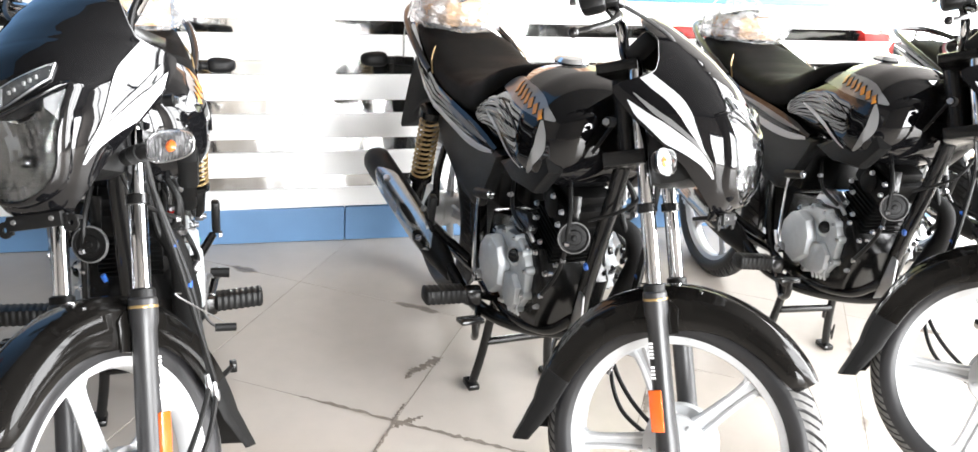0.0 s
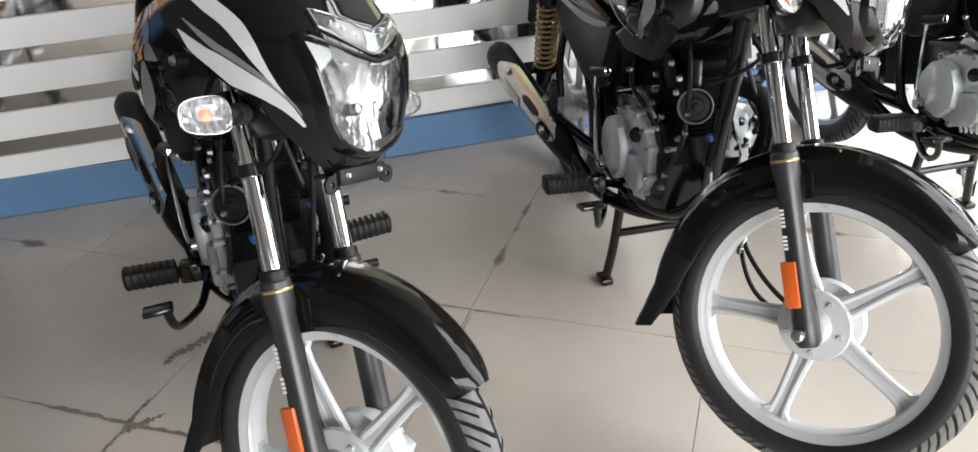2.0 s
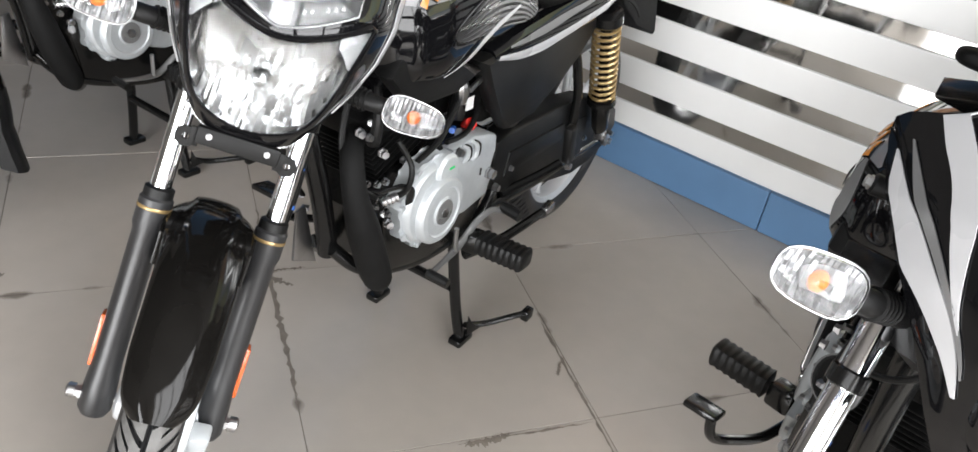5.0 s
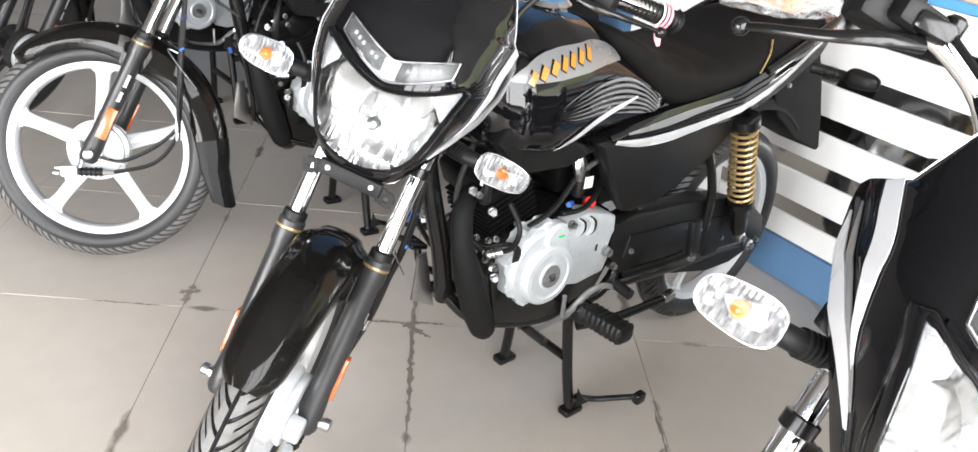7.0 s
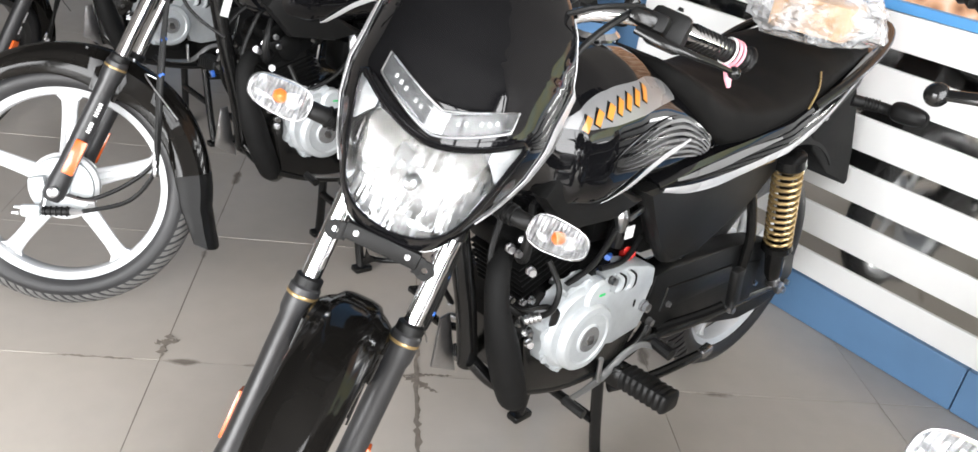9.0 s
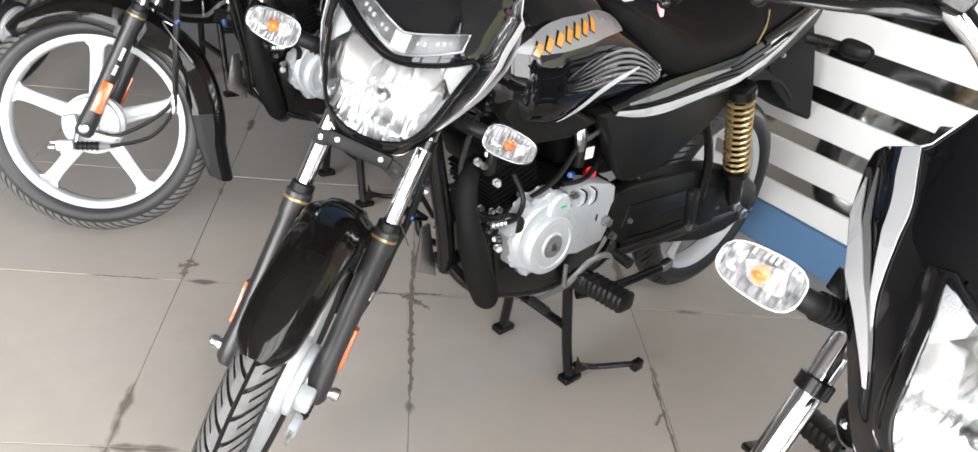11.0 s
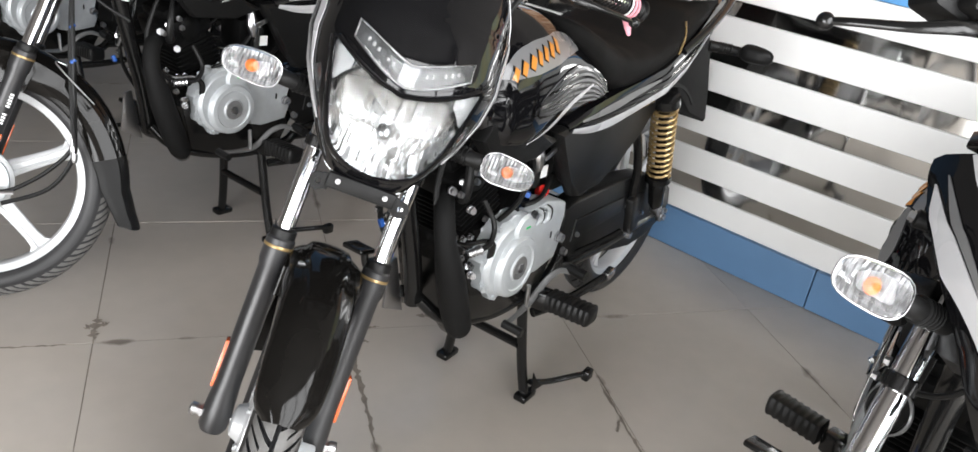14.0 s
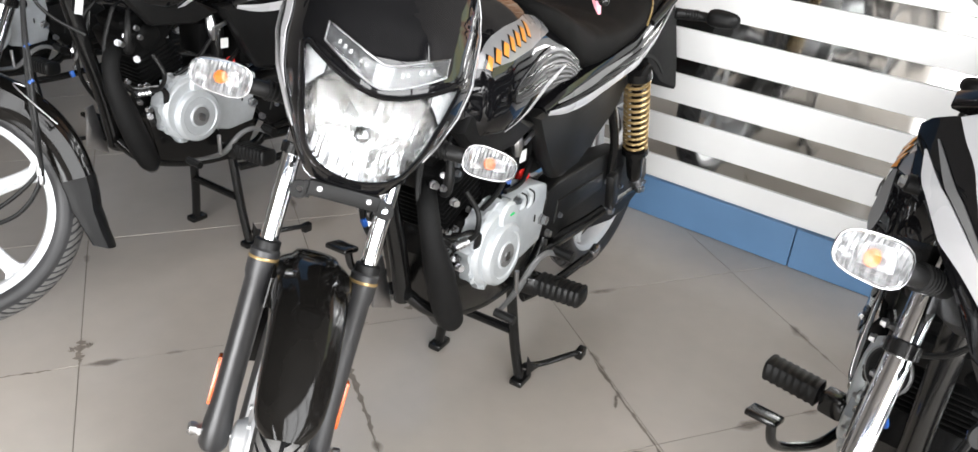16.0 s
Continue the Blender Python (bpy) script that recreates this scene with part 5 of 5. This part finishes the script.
    def on_muffler(k, a, off):
        """A point over the muffler; a: turn from its outer side towards its upper side."""
        r = lerp(k, (0.1, 0.3, 0.9, 1), (0.034, 0.043, 0.047, 0.032)) + off
        return axis[0].lerp(axis[1], k) + (out_y * math.cos(a) * 0.92 + up * math.sin(a) * 1.08) * r

    def skin(k0, k1, mid, half, off, n=18):
        """A curved plate with rounded ends over the muffler."""
        rows = []
        for q in range(n + 1):
            h = half * min(1.0, (0.18 + 2.4 * math.sin(math.pi * q / n)) * 0.8)
            rows.append([on_muffler(k0 + (k1 - k0) * q / n, a, off) for a in np.linspace(mid - h, mid + h, 11)])
        return thicken(grid(B(), rows), 0.002)
    hs = part("heat_shield", skin(0.15, 0.81, 0.62, 0.98, 0.004), SHIELD, mf, "chrome muffler heat shield", I)
    part("shield_slot", skin(0.33, 0.50, 0.72, 0.20, 0.0072, 10), FRAME, hs, "dark opening in the heat shield", I)
    part("shield_pocket", skin(0.185, 0.30, 0.35, 0.42, 0.0068, 10), FRAME, hs, "dark pocket in the heat shield", I)
    for k0, k1, a in ((0.50, 0.66, -0.02), (0.50, 0.68, 0.16), (0.51, 0.70, 0.34)):
        part("shield_rib", tube(B(), [on_muffler(k, a, 0.0068) for k in (k0, (k0 + k1) / 2, k1)], 0.0026, 6), SHIELD, hs, "", I)
    for k, a in ((0.245, 0.45), (0.70, 0.85)):
        q = on_muffler(k, a, 0.004)
        part("clamp_bolt", bolt(B(), q, on_muffler(k, a, 1.0) - on_muffler(k, a, 0.0), 0.009, 0.009), STEEL, hs, "", I)
    part("hanger", tube(B(), [(-0.215, -0.185, 0.375), (-0.258, -0.195, 0.434), (-0.27, -0.17, 0.48)], [0.006, 0.008, 0.008], 8), FRAME, mf, "", I)
    part("clamp_bolt", bolt(B(), (-0.258, -0.198, 0.434), (0.3, -1, 0.2), 0.008, 0.010), STEEL, mf, "", I)
    # right covers
    rc = part("right_engine_cover", prism(B(), [(0.238, 0.365), (0.243, 0.44), (0.217, 0.482), (0.17, 0.503), (0.11, 0.502), (0.05, 0.482), (0.012, 0.44), (0.004, 0.39), (0.04, 0.330), (0.12, 0.303), (0.20, 0.316)], -0.106, -0.07, 0.008), CAST, bike, "silver cast right engine cover", I)
    part("clutch_bulge", prism(B(), [(0.150, 0.365), (0.152, 0.42), (0.128, 0.462), (0.085, 0.480), (0.045, 0.465), (0.016, 0.43), (0.012, 0.388), (0.040, 0.340), (0.100, 0.322)], -0.140, -0.10, 0.014), CAST, rc, "", I)
    part("cover_bulge", prism(B(), [(0.225, 0.345), (0.228, 0.39), (0.195, 0.415), (0.150, 0.405), (0.145, 0.35), (0.17, 0.32), (0.205, 0.325)], -0.124, -0.10, 0.010), CAST, rc, "", I)
    part("filler_neck", lathe(B(), [(0.030, -0.03), (0.028, 0.0), (0.022, 0.006), (0.018, 0.006)], 24, (0.178, -0.104, 0.457), (0.55, -1, 0.25)), CAST, rc, "", I)
    part("oil_filler", lathe(B(), [(0.017, -0.01), (0.018, 0.008), (0.015, 0.012), (0.004, 0.0125)], 20, (0.178, -0.106, 0.457), (0.55, -1, 0.25)), FRAME, rc, "black oil filler cap", I)
    part("filler_grip", box(B(), (0.185, -0.118, 0.460), (0.026, 0.006, 0.007), 0.002, (0, 0, 28)), FRAME, rc, "", I)
    for x, z in ((0.236, 0.372), (0.239, 0.44), (0.212, 0.476), (0.165, 0.497), (0.105, 0.496), (0.048, 0.476), (0.014, 0.432), (0.042, 0.337), (0.12, 0.310), (0.20, 0.322)):
        part("cover_boss", lathe(B(), [(0.012, -0.04), (0.010, 0.0), (0.008, 0.001)], 14, (x, -0.107, z), (0, -1, 0)), CAST, rc, "", I)
        bolts(rc, [(x, -0.107, z)], (0, -1, 0), 0.005, 0.008, I)
    for i in range(4):
        part("cover_rib", tube(B(), [(0.165 + i * 0.018, -0.103, 0.300 + i * 0.004), (0.168 + i * 0.018, -0.112, 0.33), (0.17 + i * 0.017, -0.103, 0.35)], 0.004, 8), CAST, rc, "", I)
    part("cable_bracket", prism(B(), [(0.07, 0.505), (0.10, 0.548), (0.165, 0.560), (0.20, 0.535), (0.19, 0.515), (0.12, 0.51)], -0.085, -0.062, 0.004), STEEL, rc, "", I)
    part("clutch_arm", tube(B(), [(0.095, -0.080, 0.535), (0.14, -0.092, 0.552), (0.195, -0.088, 0.530), (0.215, -0.080, 0.505)], [0.006, 0.008, 0.006, 0.006], 8), STEEL, rc, "", I)
    kk = part("kick_starter", tube(B(), [(0.043, -0.150, 0.352), (0.043, -0.160, 0.375), (0.040, -0.161, 0.46), (0.036, -0.158, 0.562), (0.038, -0.156, 0.578)], [0.012, 0.0065, 0.0055, 0.006, 0.006], 10, 6, 0.7), CHROME, bike, "chrome kick starter lever", I)
    part("kick_boss", lathe(B(), [(0.016, -0.03), (0.017, 0.008), (0.012, 0.012), (0.004, 0.012)], 20, (0.043, -0.146, 0.350), (0, -1, 0)), STEEL, kk, "", I)
    kp = part("kick_pedal", tube(B(), [(0.026, -0.160, 0.576), (0.050, -0.156, 0.580), (0.084, -0.147, 0.587)], [0.013, 0.013, 0.012], 14), RUBBER, kk, "black rubber pedal", I)
    part("pedal_cap", lathe(B(), [(0.011, -0.002), (0.010, 0.004), (0.004, 0.006)], 14, (0.084, -0.147, 0.587), (1, 0.25, 0.2)), CHROME, kp, "", I)
    # foot pegs, levers
    for s in (-1, 1):
        rings = []
        for i in range(33):
            k = 1.0 if i % 4 in (1, 2) else 0.935
            k *= 0.75 if i in (0, 32) else 1
            rings.append([(0.068 + 0.027 * k * math.copysign(abs(math.cos(a)) ** 0.5, math.cos(a)), s * (0.168 + i * 0.0034) - (0.024 if s < 0 else 0), 0.312 + 0.0002 * i + 0.0225 * k * math.copysign(abs(math.sin(a)) ** 0.5, math.sin(a))) for a in (2 * math.pi * (j + 0.5) / 12 for j in range(12))])
        pg = part("foot_peg", grid(B(), rings, cu=True, cap=True), RUBBER, bike, "black ribbed rubber foot peg", I)
        part("peg_bar", tube(B(), [(0.05, s * 0.09, 0.275), (0.062, s * 0.15, 0.300), (0.068, s * 0.26, 0.318)], 0.010, 10), FRAME, pg, "", I)
        part("peg_joint", box(B(), (0.062, s * (0.166 if s < 0 else 0.146), 0.302), (0.042, 0.048, 0.046), 0.008, (0, 0, s * 8)), FRAME, pg, "", I)
        bm = tube(B(), [(-0.10, s * 0.11, 0.33), (-0.19, s * 0.15, 0.36), (-0.235, s * 0.175, 0.385)], 0.011, 10)
        pp = part("passenger_peg_bracket", bm, FRAME, bike, "", I)
        part("passenger_peg", box(B(), (-0.24, s * 0.185, 0.435), (0.03, 0.022, 0.095), 0.007, (0, 12, 0)), RUBBER, pp, "black folded passenger peg", I)
        part("bolt", bolt(B(), (-0.237, s * 0.19, 0.385), (0, s, 0), 0.009, 0.010), STEEL, pp, "", I)
    gl = part("gear_lever", tube(B(), [(0.237, 0.165, 0.317), (0.17, 0.150, 0.303), (0.103, 0.14, 0.303), (0.056, 0.148, 0.345), (0.015, 0.155, 0.358), (-0.02, 0.165, 0.345)], [0.005, 0.0055, 0.008, 0.007, 0.0065, 0.006], 8, 6, 0.6), SMOKE, bike, "dull grey heel and toe gear lever", I)
    part("toe_rubber", tube(B(), [(0.237, 0.160, 0.317), (0.235, 0.205, 0.314)], 0.0095, 10), RUBBER, gl, "", I)
    part("heel_rubber", tube(B(), [(-0.018, 0.160, 0.356), (-0.016, 0.205, 0.353)], [0.012, 0.013], 10), RUBBER, gl, "", I)
    part("gear_link", tube(B(), [(0.118, 0.142, 0.30), (0.122, 0.142, 0.355)], 0.005, 8), STEEL, gl, "", I)
    bp = part("brake_pedal", tube(B(), [(0.02, -0.13, 0.27), (0.10, -0.16, 0.235), (0.18, -0.20, 0.245), (0.222, -0.215, 0.272), (0.230, -0.222, 0.312)], 0.009, 10), FRAME, bike, "black rear brake pedal", I)
    part("pedal_pad", box(B(), (0.234, -0.236, 0.321), (0.048, 0.058, 0.013), 0.004, (0, -12, 0)), FRAME, bp, "", I)
    # centre stand
    st = part("centre_stand", tube(B(), [(0.02, -0.09, 0.155), (0.02, 0.09, 0.155)], 0.011, 10), FRAME, bike, "black tubular centre stand", J)
    for s in (-1, 1):
        part("leg", tube(B(), [(0.0, 0.117 * s, 0.016), (0.012, 0.10 * s, 0.12), (0.03, 0.085 * s, 0.28)], 0.0125, 12, 4), FRAME, st, "", J)
        part("foot", box(B(), (-0.004, 0.119 * s, 0.009), (0.055, 0.034, 0.018), 0.005), FRAME, st, "", J)
    part("foot_lever", tube(B(), [(-0.005, 0.125, 0.05), (-0.05, 0.15, 0.040), (-0.11, 0.192, 0.048), (-0.135, 0.208, 0.050)], 0.0075, 10), FRAME, st, "", J)
    part("lever_pad", box(B(), (-0.141, 0.210, 0.046), (0.03, 0.02, 0.028), 0.004), FRAME, st, "", J)
    part("gusset", prism(B(), [(-0.005, 0.03), (-0.042, 0.045), (-0.018, 0.058), (-0.005, 0.085)], 0.121, 0.127, 0.001), FRAME, st, "", Matrix.Rotation(radians(-25), 4, "Z") @ Matrix.Translation((-0.05, 0.0, 0)) @ Matrix())
    ss = part("side_stand", tube(B(), [(0.03, 0.115, 0.235), (-0.06, 0.15, 0.25), (-0.20, 0.178, 0.278)], [0.012, 0.011, 0.010], 10), FRAME, bike, "folded black side stand", I)
    part("stand_foot", box(B(), (-0.205, 0.18, 0.283), (0.035, 0.02, 0.022), 0.005, (0, 15, 0)), STEEL, ss, "", I)
    # ancillaries seen between frame and engine
    hn = part("horn", lathe(B(), [(0.0130, -0.0245), (0.0216, -0.0216), (0.0245, -0.0086), (0.0338, -0.0029), (0.0353, 0.0000), (0.0338, 0.0029), (0.0302, 0.0022), (0.0288, 0.0000), (0.0187, 0.0007), (0.0166, 0.0036), (0.0072, 0.0043), (0.0058, 0.0072), (0.0022, 0.0079)], 36, (0.374, -0.062, 0.575), (1, -0.45, 0.25)), MATTE, bike, "round black horn", I)
    part("horn_rim", lathe(B(), [(0.0342, -0.0029), (0.0364, -0.0014), (0.0364, 0.0022), (0.0335, 0.0036)], 36, (0.374, -0.062, 0.575), (1, -0.45, 0.25), True), SMOKE, hn, "", I)
    part("horn_bracket", box(B(), (0.345, -0.050, 0.625), (0.004, 0.022, 0.075), 0.001, (0, -8, -24)), FRAME, hn, "", I)
    # clips, bolts and a bracket about the cylinder and the front tubes
    bolts(bike, [(0.226, -0.09, 0.545), (0.242, -0.09, 0.579), (0.285, -0.088, 0.365), (0.092, -0.092, 0.587)], (0.5, -1, 0.2), 0.0055, 0.013, I)
    part("cable_clip", box(B(), (0.404, -0.040, 0.515), (0.010, 0.009, 0.016), 0.002, (20, 10, 0)), BLUE, bike, "blue cable clip", I)
    part("mount_bracket", prism(B(), [(0.335, 0.300), (0.395, 0.330), (0.388, 0.430), (0.368, 0.436), (0.350, 0.36)], -0.028, -0.022, 0.001), STEEL, bike, "zinc engine mounting bracket", I)
    cb = part("carburettor", box(B(), (0.05, 0.0, 0.585), (0.09, 0.09, 0.09), 0.015), BURNT, bike, "black carburettor", I)
    bm = tube(B(), [(0.06, 0.07, 0.55), (0.06, 0.075, 0.61), (0.05, 0.07, 0.64)], [0.018, 0.018, 0.010], 12)
    part("fuel_filter", bm, FRAME, cb, "", I)
    part("fuel_tap", tube(B(), [(0.10, 0.09, 0.665), (0.10, 0.10, 0.63), (0.095, 0.10, 0.60)], [0.010, 0.014, 0.008], 10), STEEL, cb, "", I)
    part("tap_lever", box(B(), (0.085, 0.118, 0.64), (0.04, 0.006, 0.012), 0.002, (0, 20, 0)), STEEL, cb, "", I)
    part("red_cap", tube(B(), [(0.025, 0.078, 0.522), (0.032, 0.09, 0.535)], [0.014, 0.012], 10), RED, cb, "red plastic cap", I)
    part("white_tag", box(B(), (0.055, 0.094, 0.585), (0.024, 0.002, 0.026)), WHITE, cb, "white tag", I)
    part("air_box", box(B(), (-0.09, 0, 0.60), (0.17, 0.17, 0.18), 0.02), MATTE, bike, "", I)
    part("blue_clip", tube(B(), [(0.08, 0.08, 0.535), (0.10, 0.09, 0.54)], 0.006, 8), BLUE, cb, "", I)
    part("frame_label", box(B(), (0.408, 0.024, 0.70), (0.022, 0.002, 0.055), 0, (0, -14, 12)), WHITE, bike, "white printed label on the frame tube", I)
    for pts in ([(0.10, 0.095, 0.60), (0.16, 0.105, 0.55), (0.22, 0.10, 0.52)], [(0.0, 0.085, 0.56), (0.06, 0.10, 0.53), (0.13, 0.10, 0.53)], [(0.33, 0.04, 0.70), (0.38, 0.06, 0.60), (0.37, 0.085, 0.53), (0.33, 0.10, 0.49)],
                [(0.30, -0.05, 0.70), (0.36, -0.07, 0.62), (0.36, -0.08, 0.50), (0.30, -0.09, 0.40)], [(0.05, -0.07, 0.62), (0.12, -0.1, 0.56), (0.2, -0.1, 0.53)]):
        part("hose", tube(B(), pts, 0.0055, 8), RUBBER, bike, "", I)
    rnd = random.Random(4)
    for i in range(26):
        s = 1 if i % 2 else -1
        bolts(bike, [(rnd.uniform(0.20, 0.37), s * rnd.uniform(0.07, 0.10), rnd.uniform(0.42, 0.66))], (0, s, 0), 0.006, 0.008, I)
    bike.matrix_world = place
    return bike


def stand_at(x, y, heading, nose=0.0):
    """Pose of a motorcycle whose stand is at x, y; heading: degrees from straight out of the wall, towards the right; nose: degrees it leans back."""
    return pose(x, y, 0, 0, -nose, heading - 90)


LABEL = "glossy black commuter motorcycle with silver graphics on its centre stand"
bike_b = motorcycle(stand_at(1.204, 2.031, 5.59, 0.32), 40.8, LABEL, spin=36.0)
bike_c = motorcycle(stand_at(2.175, 2.067, -3.05, 2.93), 42.4, LABEL, spin=24.0)
bike_d = copy_thing(bike_c, stand_at(3.11, 2.10, -2.0, 2.9))
bike_a = motorcycle(stand_at(0.239, 2.013, 2.754, 3.534), -35.3, LABEL, spin=-4.5)
bike_z = motorcycle(stand_at(-0.74, 1.97, 4.0, 3.0), 36.0, "glossy black commuter motorcycle with black wheels on its centre stand", BLACKWHEEL)
copy_thing(bike_z, stand_at(-1.75, 1.95, 3.0, 3.0))

# ---- parcels on the seats ----


def parcel(m):
    p = tagged(new("parcel"), "cardboard parcel wrapped in crumpled clear plastic on a motorcycle seat", "parcel", "parcels on the seats")
    part("carton", box(B(), (0, 0, 0.05), (0.15, 0.17, 0.075), 0.006, (0, 0, 12)), CARD, p, "brown cardboard carton")
    part("mirror_stem", tube(B(), [(0.09, -0.02, 0.09), (0.03, 0.03, 0.105), (-0.05, 0.02, 0.10), (-0.12, -0.03, 0.08)], 0.006, 8), FRAME, p, "")
    bm = B()
    bmesh.ops.create_icosphere(bm, subdivisions=5, radius=1)
    for v in bm.verts:
        n = noise.fractal(v.co * 2.6, 1.0, 2.0, 4)
        r = noise.cell(v.co * 3.0)
        q = 1 + 0.13 * n + 0.05 * r
        v.co = Vector((v.co.x * 0.18 * q, v.co.y * 0.140 * q, max(-0.045, v.co.z * 0.085 * q) + 0.05))
    f = part("plastic_wrap", bm, FILM, p, "crumpled clear plastic film", None, 20)
    f.visible_shadow = False
    part("string", tube(B(), [(-0.06, 0.14, 0.02), (-0.065, 0.08, 0.135), (-0.06, 0, 0.142), (-0.06, -0.09, 0.135), (-0.065, -0.145, 0.0), (-0.06, -0.15, -0.1)], 0.0025, 6), WHITE, p, "white string")
    p.matrix_world = m
    return p


first = parcel(bike_b.matrix_world @ pose(-0.63, 0, 0.893, 0, -3, 0))
for b in (bike_a, bike_c, bike_d):
    copy_thing(first, b.matrix_world @ pose(-0.63, 0, 0.893, 0, -3, 0))

# ---- floor tiles ----
bm = box(B(), (0, 0, -0.006), (0.6042, 0.6042, 0.012), 0.0006)
tile_mesh = part("tile", bm, TILE, floor, angle=20).data
bpy.data.objects.remove(bpy.data.objects["tile"])
ang = radians(57)
na, nb = Vector((math.cos(ang), math.sin(ang))), Vector((-math.sin(ang), math.cos(ang)))
rnd = random.Random(2)
spots = []
for i in range(-14, 16):
    for j in range(-14, 16):
        c = na * (0.839 + 0.606 * (i + 0.5)) + nb * (0.325 + 0.606 * (j + 0.5))
        if LEFT - 0.3 < c.x < RIGHT + 0.3 and BACK - 0.3 < c.y < WALL_Y + 0.35:
            spots.append(((c - Vector((1.0, 2.0))).length, c))
for d, c in sorted(spots, key=lambda s: s[0])[:298]:
    t = new("tile", tile_mesh)
    t.parent = floor
    t.matrix_world = Matrix.Translation((c.x, c.y, rnd.uniform(-0.0006, 0.0006))) @ Matrix.Rotation(ang + radians(90) * rnd.randrange(4), 4, "Z")


# dirt that has settled in the joints
def stain(x, y, turn, length, width, seed):
    rn = random.Random(seed)
    bm, n = bmesh.new(), 26
    pts = [(length * (i / n - 0.5), width * (0.25 + 0.9 * rn.random()) * (1 if 2 < i < n - 2 else 0.3)) for i in range(n + 1)]
    off = [width * 0.5 * (rn.random() - 0.5) for _ in pts]
    grid(bm, [[(a, o + w / 2, 0.0004), (a, o, 0.0007), (a, o - w / 2, 0.0004)] for (a, w), o in zip(pts, off)])
    part("stain", bm, GROUT, floor, "", pose(x, y, 0.0008, 0, 0, turn))


for k, (x, y, turn, length, width) in enumerate(((0.985, 2.15, 35, 0.13, 0.030), (0.93, 2.115, 50, 0.07, 0.022), (0.875, 1.885, 20, 0.10, 0.020), (1.555, 1.855, 62, 0.10, 0.020), (0.466, 1.42, 147, 0.10, 0.022), (0.455, 1.43, 75, 0.06, 0.02), (0.844, 1.896, 147, 0.55, 0.014), (1.08, 1.745, 147, 0.30, 0.016), (0.86, 1.93, 57, 0.10, 0.010), (0.83, 1.87, 57, 0.08, 0.008),
                                                 (1.683, 2.064, 147, 0.34, 0.006), (1.60, 1.93, 57, 0.30, 0.006),
                                                 (0.78, 1.79, 57, 0.16, 0.012), (1.542, 2.157, 147, 0.30, 0.009), (1.537, 2.139, 120, 0.05, 0.010), (0.44, 1.27, 57, 0.2, 0.006))):
    stain(x, y, turn, length, width, k)
